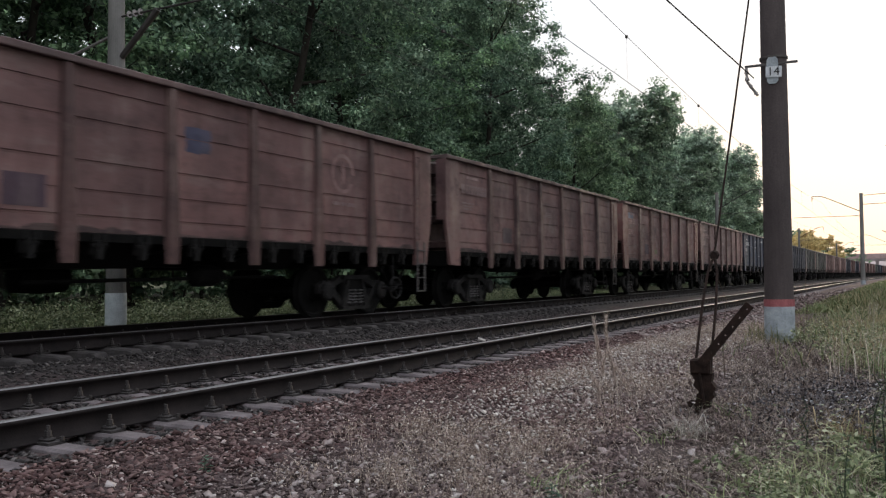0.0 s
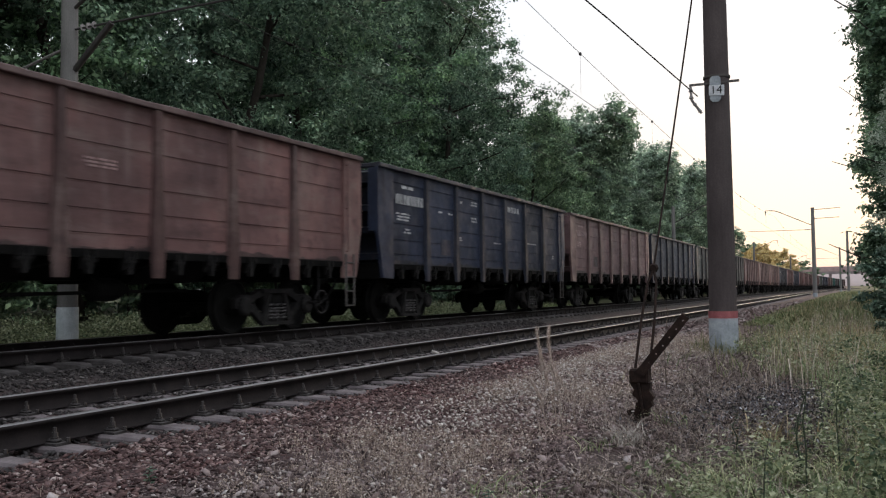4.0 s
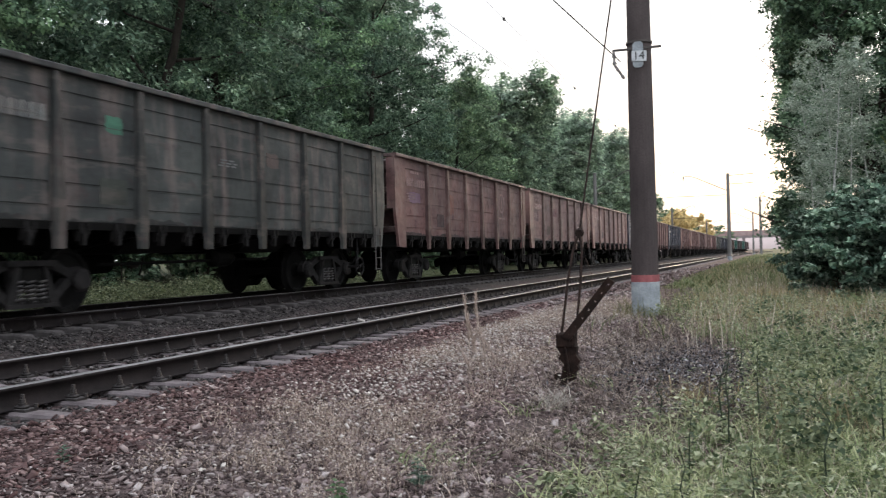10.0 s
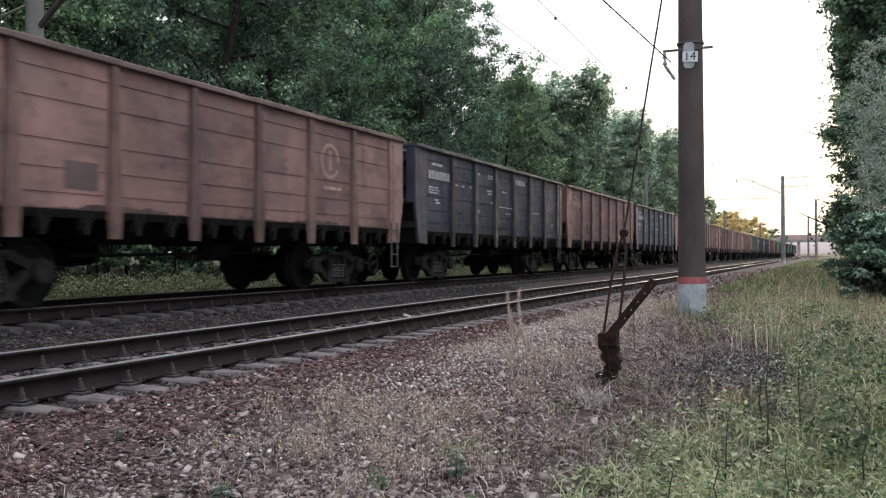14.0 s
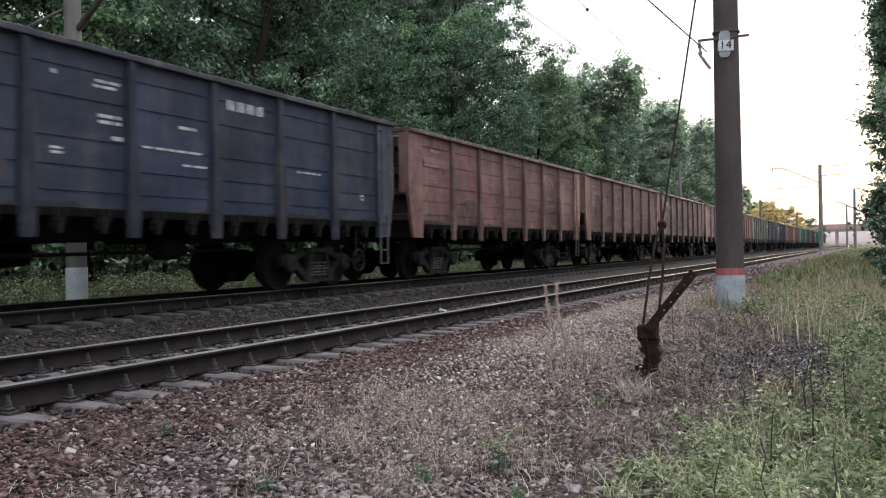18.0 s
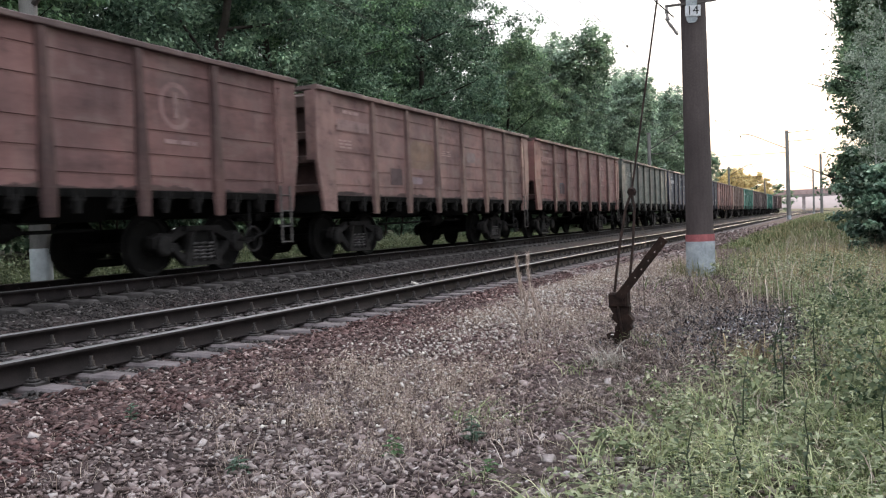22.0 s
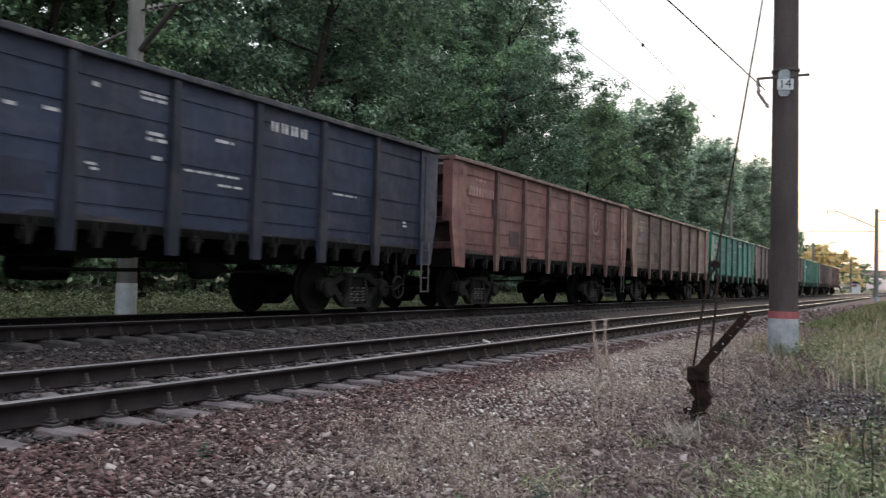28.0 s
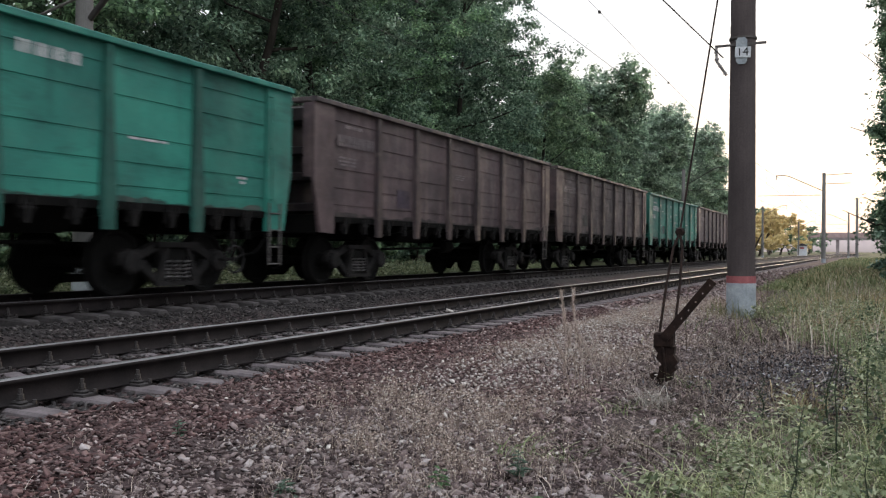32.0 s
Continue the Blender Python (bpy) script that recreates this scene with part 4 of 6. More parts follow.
first_wagon = build_wagon()
train = []
for k, (colour, wear, style) in enumerate(WAGONS):
    w = first_wagon if k == 0 else copy_thing(first_wagon, Matrix())
    train.append(w)
for k, ((colour, wear, style), w) in enumerate(zip(WAGONS, train)):
    k0 = k - 1          # one wagon is already past the camera when the clip starts
    w.matrix_basis = wagon_pose(k0, 0.0)
    rng = random.Random(k)
    v = rng.uniform(0.88, 1.12)
    for o in w.children_recursive:
        # posts, and recessed ends below style 3, carry their shade as darker paint
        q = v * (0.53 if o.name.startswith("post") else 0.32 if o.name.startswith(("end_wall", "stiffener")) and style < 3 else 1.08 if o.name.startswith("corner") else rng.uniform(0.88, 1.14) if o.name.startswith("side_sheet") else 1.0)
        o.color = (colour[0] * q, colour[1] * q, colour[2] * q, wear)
        if o.name.startswith("grime"):
            o.color = (*(0.26 * c + 0.006 for c in colour), 0.6)
        if o.name.startswith(("top_chord", "end_chord")):
            o.color = (*(c * 0.5 + 0.019 for c in colour), 0.6) if style < 3 else (*colour, 0.2)
    w["label"] = {3: "clean %s open wagon with white stencils", 2: "%s open wagon with white stencilled lettering", 1: "%s open wagon with a worn round emblem", 0: "worn %s open wagon with rust stains"}[style] % NAMES[colour]
    mark = WHITE_MARK if style >= 2 else PAINT
    part("number_marking", bars(-5.8, -4.42, 2.64, 2.86, 8, seed=k), mark, w, "unreadable stencilled number")
    if k0 not in (7, 8):
        part("small_print", lines(-5.5, -4.85, 3.0, 3.12, 1, seed=k + 30), mark, w)
        part("small_print", lines(-5.75, -5.1, 2.28, 2.48, 3, seed=k), mark, w)
    if style >= 2:
        for j, (y0, y1, z0, z1, rows) in enumerate(((-4.05, -3.75, 2.62, 2.7, 1), (-3.5, -3.25, 2.6, 2.68, 1), (-3.05, -2.75, 2.58, 2.66, 1), (-3.95, -3.6, 2.0, 2.1, 1), (-2.35, -2.2, 2.98, 3.08, 1), (-1.5, -1.05, 2.92, 3.06, 2), (-1.45, -1.05, 2.46, 2.62, 2), (-1.3, -1.1, 2.22, 2.32, 1), (-2.3, -2.1, 1.92, 2.04, 2), (-0.1, 0.35, 2.6, 2.68, 1), (-0.6, 0.65, 2.14, 2.2, 1), (0.1, 0.65, 2.02, 2.08, 1), (2.95, 3.75, 2.16, 2.22, 1), (-5.4, -5.05, 2.06, 2.2, 2))):
            d, e = rng.uniform(-0.12, 0.12), rng.uniform(-0.06, 0.06)
            if rng.random() < 0.85:
                part("stencil", lines(y0 + d, y1 + d, z0 + e, z1 + e, rows, seed=100 * k + j), WHITE_MARK, w)
        for j in range(4):
            part("owner_letter", bars(1.2 + 0.25 * j, 1.43 + 0.25 * j, 2.98, 3.14, 1, x=1.502, seed=7 + j), WHITE_MARK, w)
        part("stencil", lines(5.2, 5.45, 1.72, 1.86, 2, seed=k), WHITE_MARK, w)
    elif style == 1:
        part("round_emblem", ring_logo(3.35, 2.6, 0.36), PAINT, w, "worn painted ring emblem")
        part("small_print", lines(3.0, 3.8, 2.02, 2.14, 1, seed=k + 50), mark, w)
    else:
        if k0 != 7:
            part("small_print", lines(-0.5, 0.1, 2.4, 2.55, 3, seed=k + 70), mark, w)
    for o in w.children:
        if o.name.startswith(("number_marking", "small_print", "round_emblem")):
            o.color = (*(min(0.5, 0.035 + 1.45 * c) for c in colour), 1.0) if o.name.startswith("round") else (*(min(0.5, 0.075 + 1.4 * c) for c in colour), 1.0)
    for y0, y1, z0, z1, tone in PATCHES.get(k0, ()):
        o = part("paint_patch", smear(y0, y1, z0, z1, k), PAINT, w, "patch of other paint on the side")
        o.color = (*tone, 0.3)
    if k0 == 7:
        [o for o in w.children if o.name.startswith("side_sheet")][6].color = (0.24, 0.145, 0.13, 1.0)
    panel = part("painted_panel", square_panel(-3.42, -2.84, 1.58, 1.96, 1.501), PAINT, w, "dark square stencil panel")
    panel.color = (*(0.36 * c + q * rng.uniform(0.6, 1.5) for c, q in zip(colour, (0.012, 0.014, 0.018))), 0.5)


# ---- trees and bushes ----
def leaf_cloud(rng, centres, radii, per, size, droop=0.7):
    """Small folded leaves in clumps: verts and faces."""
    C = np.repeat(centres, per, 0)
    R = np.repeat(radii, per)
    d = rng.normal(size=C.shape)
    d /= np.linalg.norm(d, axis=1, keepdims=True)
    r = R * np.abs(rng.normal(0.62, 0.33, len(R)))
    P = C + d * r[:, None] * np.array([1.1, 1.1, 0.62])
    n = d * 0.7 + rng.normal(size=C.shape) * 0.6 + np.array([0, 0, droop])
    n /= np.linalg.norm(n, axis=1, keepdims=True)
    a = np.cross(n, rng.normal(size=C.shape))
    a /= np.linalg.norm(a, axis=1, keepdims=True)
    b = np.cross(n, a)
    s = size * rng.uniform(0.6, 1.35, len(R))[:, None]
    V = np.stack([P - a * s, P - b * s * 0.55 + n * s * 0.18, P + a * s * 1.05, P + b * s * 0.55 + n * s * 0.18], 1).reshape(-1, 3)
    i = np.arange(len(P))[:, None] * 4
    F = np.concatenate([i + np.array([0, 1, 2]), i + np.array([0, 2, 3])], 1).reshape(-1, 3)
    return V, F


def limb_path(rng, start, way, length, bends=4, wander=0.16):
    p, w = np.array(start, float), np.array(way, float)
    out = [p.copy()]
    for _ in range(bends):
        w = w + rng.normal(0, wander, 3) + np.array([0, 0, 0.06])
        w /= np.linalg.norm(w)
        p = p + w * length / bends
        out.append(p.copy())
    return out


def tree(name, label, kind, height, spread, low, seed, clumps=150, per=90, size=0.15, trunk_r=0.22, bark=None, stems=1, lean=0.0, limbs=11, fill=0, tight=0.0, wander=0.16, clump=0.16):
    """A tree: tapered trunk, limbs, and a crown of leaf clumps on the limbs with an uneven outline and gaps."""
    rng = np.random.default_rng(seed)
    t = thing(name, label, "tree")
    bark = bark or BARK
    centres, radii = [], []
    for st in range(stems):
        bm = bmesh.new()
        base = np.array([rng.uniform(-0.5, 0.5) * (stems > 1), rng.uniform(-0.5, 0.5) * (stems > 1), -0.15])
        way = np.array([rng.normal(0, 0.3 * wander) + lean, rng.normal(0, 0.3 * wander), 1.0])
        path = limb_path(rng, base, way, height * 0.93, 7, wander)
        for i in range(7):
            rod(bm, path[i], path[i + 1], trunk_r * (1 - i / 8.2), trunk_r * (1 - (i + 1) / 8.2), 9, caps=False)
        part("trunk", bm, bark, t, smooth=True)
        for k in range(limbs):
            f = low + (1 - low) * (k + rng.uniform(0, 0.9)) / limbs
            f = min(f, 0.98)
            j = min(6, int(f * 7))
            q = path[j] + (path[j + 1] - path[j]) * (f * 7 - j)
            ang = 2.4 * k + rng.uniform(-0.5, 0.5)
            prof = math.sin(math.pi * min(1.0, 0.22 + 0.8 * (f - low) / (1 - low + 1e-6)) ** 0.8)
            length = spread * (0.35 + 0.75 * max(0.0, prof)) * rng.uniform(0.75, 1.15)
            lp = limb_path(rng, q, (math.cos(ang), math.sin(ang), rng.uniform(0.1, 0.6)), length)
            bm = bmesh.new()
            r = trunk_r * 0.42 * (1 - f * 0.6)
            for i in range(4):
                rod(bm, lp[i], lp[i + 1], r * (1 - i / 4.6), r * (1 - (i + 1) / 4.6), 6, caps=False)
            part("limb", bm, bark, t, smooth=True)
            for _ in range(max(4, int(1.6 * clumps) // (limbs * stems))):
                u = rng.uniform(0.3, 1.08) * 4
                i = min(3, int(u))
                p = lp[i] + (lp[i + 1] - lp[i]) * (u - i) + rng.normal(0, spread * 0.13, 3) * np.array([1, 1, 0.8])
                centres.append(p)
                radii.append(rng.uniform(0.4, 1.0) * spread * clump)
        for _ in range(fill):
            f = rng.uniform(low, 1.0)
            j = min(6, int(f * 7))
            q = path[j] + (path[j + 1] - path[j]) * (f * 7 - j)
            w = spread * (0.35 + 0.6 * math.sin(math.pi * min(1.0, 0.2 + 0.8 * (f - low) / (1 - low))))
            a, rr = rng.uniform(0, 2 * math.pi), w * math.sqrt(rng.uniform(0.05, 1.0))
            centres.append(q + np.array([rr * math.cos(a), rr * math.sin(a), rng.normal(0, 0.3)]))
            radii.append(rng.uniform(0.5, 1.0) * spread * clump)
        for _ in range(6):
            centres.append(path[-1] + rng.normal(0, spread * 0.1, 3))
            radii.append(spread * 0.14)
    centres = np.array(centres)
    if tight:
        far = np.hypot(centres[:, 0], centres[:, 1])
        centres[:, :2] *= np.where(far > tight, tight / np.maximum(far, 0.01) * rng.uniform(0.8, 1.0, len(far)), 1.0)[:, None]
    V, F = leaf_cloud(rng, centres, np.array(radii), int(per * 0.72), size)
    keep = V[::4, 2] > (0.25 if height > 5 else 0.04)
    keep4 = np.repeat(keep, 4)
    idx = np.cumsum(keep4) - 1
    F = idx[F[np.repeat(keep, 2)]]
    cr = new("crown", mesh_from("crown", V[keep4], F, LEAF[kind]))
    cr.parent = t
    return t


def plant_row(protos, places, group):
    """Sets copies of the built trees at (x, y, kind, scale, turn); the first of each kind is the built one."""
    used = set()
    for x, y, k, s, rz in places:
        m = pose(x, y, float(ground_z(x, y)) - 0.05, 0, 0, rz)
        if k in used:
            o = copy_thing(protos[k], m)
        else:
            used.add(k)
            o = protos[k]
            o.matrix_basis = m
        o.scale = (s, s, s * random.uniform(0.95, 1.05))
        tagged(o, group=group)


random.seed(5)
left = [
    tree("oak_tree", "tall oak with a dense dark-green crown behind the train", "oak", 20.5, 4.8, 0.18, 1, clumps=120, per=165, size=0.08, fill=340, limbs=13),
    tree("oak_tree", "tall dark oak with gaps of sky in its crown", "oak", 21.5, 4.6, 0.18, 2, clumps=120, per=165, size=0.078, fill=300, limbs=13),
    tree("lime_tree", "broad leafy lime with lighter green leaves", "lime", 14.5, 4.5, 0.06, 3, clumps=110, per=130, size=0.09, fill=360),
    tree("maple_tree", "tall slender maple with an open crown", "maple_green", 22.0, 4.5, 0.18, 4, clumps=120, per=160, size=0.082, trunk_r=0.16, fill=310, limbs=13),
    tree("aspen_tree", "tall aspen with grey-green leaves paled as by haze", "pale", 17.8, 4.7, 0.05, 6, clumps=110, per=64, size=0.145, trunk_r=0.14, fill=400),
    tree("oak_tree", "oak at the back of the wood with a ragged crown", "oak", 20.0, 5.0, 0.05, 5, clumps=110, per=50, size=0.2, fill=260, limbs=8),
    tree("alder_tree", "rounded alder with a close mid-green crown", "alder", 17.6, 4.9, 0.05, 7, clumps=110, per=64, size=0.145, trunk_r=0.16, fill=430),
]
places = []
y = -2.0
while y < 47.5:
    places.append((-19.7 + random.uniform(-1.3, 0.9) - 0.008 * y, y, random.choice((0, 1, 3)), random.uniform(0.93, 1.06), random.uniform(0, 360)))
    y += random.uniform(4.4, 5.6)
places += [(-20.0, 48.0, 0, 0.98, 150), (-24.0, 45.0, 1, 1.0, 70), (-19.4, 54.5, 2, 0.9, 40), (-21.0, 58.5, 2, 1.0, 200)]
y = 62.5
while y < 150:
    places.append((-20.2 + random.uniform(-1.2, 0.8) + float(bend(y)), y, random.choice((4, 6, 6)), random.uniform(0.95, 1.05) * float(np.interp(y, [62, 100, 130, 150], [0.9, 0.89, 0.8, 0.64])), random.uniform(0, 360)))
    y += random.uniform(3.9, 5.1) * (1.0 if y < 110 else 1.4)
y = 61.0
while y < 140:
    places.append((-24.0 + random.uniform(-0.8, 0.8) + float(bend(y)), y, random.choice((4, 6)), random.uniform(0.95, 1.05) * float(np.interp(y, [62, 100, 130, 150], [0.88, 0.9, 0.8, 0.66])), random.uniform(0, 360)))
    y += random.uniform(5.5, 7.0) * (1.0 if y < 100 else 1.4)
y = -6.0
while y < 150:
    low = 48 < y < 64
    places.append((-26.0 + random.uniform(-1.5, 1.5), y, 5, random.uniform(0.9, 1.04) * (0.68 if low else 0.72 if y > 60 else 1.0), random.uniform(0, 360)))
    y += random.uniform(4.2, 5.6) * (1.0 if y < 110 else 1.6)
plant_row(left, places, "trees behind the train")

bushes = [
    tree("bush", "leafy green bush at the wood's edge", "lime", 4.2, 2.0, 0.08, 11, clumps=80, per=58, size=0.1, trunk_r=0.05, stems=2, limbs=5, fill=34),
    tree("bush", "dark leafy undergrowth bush by the wood", "oak", 4.8, 2.2, 0.06, 12, clumps=80, per=58, size=0.1, trunk_r=0.05, stems=2, limbs=5, fill=34),
]
places = []
y = 2.0
while y < 140:
    places.append((-19.2 + random.uniform(-0.6, 0.5), y, random.choice((0, 1)), random.uniform(0.65, 1.1), random.uniform(0, 360)))
    y += random.uniform(2.6, 4.2)
y = -3.0
while y < 62:
    places.append((-21.5 + random.uniform(-0.8, 0.8), y, 1, random.uniform(1.1, 1.5), random.uniform(0, 360)))
    y += random.uniform(2.8, 3.6)
plant_row(bushes, places, "undergrowth behind the train")

right = [
    tree("maple_tree", "big dark maple on the grassy bank", "bank", 16.0, 4.0, 0.03, 21, clumps=180, per=135, size=0.09, fill=300, limbs=14, tight=3.3),
    tree("birch_tree", "slender young birch with pale stems", "birch", 6.6, 0.9, 0.1, 22, clumps=110, per=62, size=0.034, trunk_r=0.032, bark=BIRCH_BARK, stems=2, limbs=16, fill=24, wander=0.035, clump=0.36),
    tree("maple_tree", "maple with yellowing leaves over the bank", "maple", 9.5, 3.0, 0.2, 23, clumps=150, per=110, size=0.08, fill=130),
    tree("hazel_bush", "dense hazel bush with broad bluish-green leaves", "hazel", 2.3, 1.25, 0.0, 24, clumps=80, per=105, size=0.055, trunk_r=0.03, stems=4, limbs=6, fill=34),
]
plant_row(right, [
    (3.1, 30.0, 0, 0.95, 20), (2.9, 36.5, 0, 1.0, 130), (7.0, 28.0, 0, 0.95, 310), (7.6, 21.5, 0, 0.8, 80), (11.0, 24.0, 0, 1.0, 170), (6.6, 42.0, 0, 1.0, 250), (9.5, 34.0, 0, 1.1, 190), (3.4, 48.0, 0, 0.9, 45),
    (0.95, 22.4, 1, 0.88, 0), (1.6, 22.9, 1, 0.96, 140), (0.75, 25.2, 1, 0.92, 70),
    (4.1, 22.6, 2, 0.9, 60), (6.4, 20.0, 2, 0.85, 200),
    (1.0, 16.4, 3, 0.82, 0), (1.7, 15.7, 3, 0.84, 90), (2.5, 15.2, 3, 0.88, 200), (1.4, 17.6, 3, 0.88, 300), (3.5, 14.8, 3, 0.95, 30), (2.8, 17.0, 3, 0.98, 120), (4.7, 14.5, 3, 1.1, 220), (1.0, 18.6, 3, 0.85, 150), (4.1, 16.8, 3, 1.15, 10),
], "trees on the bank")


# ---- poles, wires and the anchor ----
def concrete_pole(label, x, y, height, r0=0.2, r1=0.145, foot=-0.6, painted=0.0, band=True, mat=None, wash=None):
    """A tapered spun-concrete mast, whitewashed at the foot with a red band above."""
    mat = mat or POLE_GREY
    z = float(ground_z(x, y))
    p = thing("catenary_pole", label, "pole", "overhead line poles", at=(x, y, 0.0))
    bm = bmesh.new()
    n = 10
    out = [(r0 + (r1 - r0) * i / n, foot + z + (height - foot - z) * i / n) for i in range(n + 1)]
    lathe(bm, out, "z", sides=24)
    part("mast", bm, mat, p)
    if painted:
        bm = bmesh.new()
        lathe(bm, [(r0 + 0.003, z - 0.1), (r0 + 0.002, painted - 0.05)], "z", sides=24)
        part("whitewash", bm, wash or POLE_WHITE, p, "flaking whitewashed foot")
        if band:
            bm = bmesh.new()
            lathe(bm, [(r0 + 0.003, painted - 0.05), (r0 + 0.002, painted + 0.05)], "z", sides=24)
            part("red_band", bm, POLE_RED, p, "faded red painted band")
    return p


def insulator(bm, p, q, discs=4, r=0.1):
    """A string of bell discs from p to q."""
    p, q = Vector(p), Vector(q)
    rod(bm, p, q, 0.02, sides=6)
    for i in range(discs):
        c = p + (q - p) * ((i + 0.5) / discs)
        d = (q - p).normalized() * 0.03
        rod(bm, c - d, c + d, r * 0.4, r, 10)


def bracket(pole, way, z, reach):
    """An inclined bracket tube with a level end, its steady arm below and insulators; way: +1 or -1 across the line."""
    bm = bmesh.new()
    tube(bm, [(0, 0, z + 0.35), (way * reach * 0.62, 0, z + 1.75), (way * reach * 0.7, 0, z + 1.87), (way * reach * 0.86, 0, z + 1.9)], 0.035, 8)
    part("bracket_arm", bm, WIRE, pole)
    bm = bmesh.new()
    rod(bm, (0, 0, z), (way * (reach + 0.9), 0, z + 0.02), 0.022, sides=8)
    part("steady_arm", bm, WIRE, pole)
    bm = bmesh.new()
    insulator(bm, (way * reach * 0.86, 0, z + 1.88), (way * reach * 0.86, 0, z + 1.45), 3, 0.07)
    part("insulator", bm, CERAMIC, pole)
    bm = bmesh.new()
    insulator(bm, (way * 0.25, 0, z + 0.01), (way * 0.7, 0, z + 0.02), 3, 0.07)
    part("insulator", bm, CERAMIC, pole)


near_pole = concrete_pole("brown concrete catenary pole with whitewashed foot and red band", -2.18, 12.95, 8.4, painted=0.53, mat=POLE)
bm = bmesh.new()
lathe(bm, [(0.19, 3.93), (0.19, 3.96)], "z", sides=24)
part("strap", bm, WIRE, near_pole)
bm = bmesh.new()
box(bm, -0.36, 0.33, -0.19, -0.16, 3.82, 3.85)
part("cross_arm", bm, WIRE, near_pole)
bm = bmesh.new()
prism(bm, [(-0.07, 3.6), (-0.04, 3.56), (0.05, 3.56), (0.08, 3.6), (0.08, 3.89), (0.05, 3.93), (-0.04, 3.93), (-0.07, 3.89)], "y", -0.192, -0.185)
part("old_plate", bm, POLE_WHITE, near_pole, "older peeling white plate behind the number")
bm = bmesh.new()
prism(bm, [(-0.085, 3.655), (0.125, 3.64), (0.13, 3.79), (-0.08, 3.8)], "y", -0.205, -0.194)
plate = part("number_plate", bm, PLATE, near_pole, "white enamel plate lettered 14")


def lettering(text, size, parent, place, rx, rz, mat):
    c = bpy.data.curves.new("lettering", "FONT")
    c.body, c.size, c.extrude, c.align_x, c.align_y = text, size, 0.001, "CENTER", "CENTER"
    tmp = new("lettering", c)
    me = bpy.data.meshes.new_from_object(tmp)
    bpy.data.objects.remove(tmp)
    me.materials.append(mat)
    ob = new("lettering", me)
    ob.parent = parent
    ob.matrix_local = pose(*place, rx, 0, rz)
    return ob


lettering("14", 0.17, plate, (0.02, -0.208, 3.72), 90, 0, BLACK_INK)
bm = bmesh.new()
insulator(bm, (-0.34, -0.18, 3.82), (-0.33, -0.19, 3.62), 2, 0.035)
part("insulator", bm, CERAMIC, near_pole, "small insulator under the cross-arm")
bm = bmesh.new()
insulator(bm, (-0.33, -0.19, 3.62), (-0.2, -0.14, 3.42), 2, 0.03)
part("insulator", bm, CERAMIC, near_pole, "small insulator on a slack jumper wire")
bracket(near_pole, -1, 5.9, 4.6)

far_pole = concrete_pole("slim concrete catenary pole with bracket arms over the line", -3.55, 86.0, 8.1, painted=0.4, band=False)
bracket(far_pole, -1, 6.1, 4.7)
bm = bmesh.new()
rod(bm, (0, 0, 7.9), (2.3, 0, 8.0), 0.03, sides=6)
rod(bm, (0, 0, 7.1), (2.2, 0, 7.15), 0.03, sides=6)
part("feeder_arm", bm, WIRE, far_pole)
third = concrete_pole("distant concrete catenary pole", -2.9 + float(bend(176)), 176.0, 8.1, painted=0.3, band=False)
bracket(third, -1, 6.1, 4.7)
concrete_pole("distant plain concrete pole by the trees", -0.9, 128.0, 8.2, painted=0.3, band=False)
left_pole = concrete_pole("grey concrete catenary pole with a whitewashed foot behind the train", -14.2, 12.15, 8.1, painted=0.75, band=False, wash=LIFTED_WHITE)
bracket(left_pole, 1, 6.1, 4.2)
bm = bmesh.new()
rod(bm, (0.15, 0, 5.3), (1.1, 0.0, 6.1), 0.06, sides=8)
part("strut", bm, WIRE, left_pole)
bm = bmesh.new()
rod(bm, (-0.15, 0, 5.75), (-1.3, 0, 5.5), 0.03, sides=8)
insulator(bm, (-1.2, 0, 5.5), (-1.2, 0, 5.2), 2, 0.13)
part("side_insulator", bm, CERAMIC, left_pole)
for y in (76.0, 142.0, 215.0):
    p = concrete_pole("concrete catenary pole on the wooded side of the line", -14.2 + float(bend(y)), y, 7.9, painted=0.4, band=False)
    bracket(p, 1, 6.1, 4.0)


def wire(name, label, pts, r, mat=WIRE):
    """A wire through its points."""
    bm = bmesh.new()
    tube(bm, pts, r, 5)
    return tagged(part(name, bm, mat), label, "wire", "overhead wires")


def span(x, y0, y1, z, sag, steps=10):
    out = []
    for i in range(steps + 1):
        u = i / steps
        y = y0 + (y1 - y0) * u
        out.append((x + float(bend(y)), y, z - 4 * sag * u * (1 - u)))
    return out


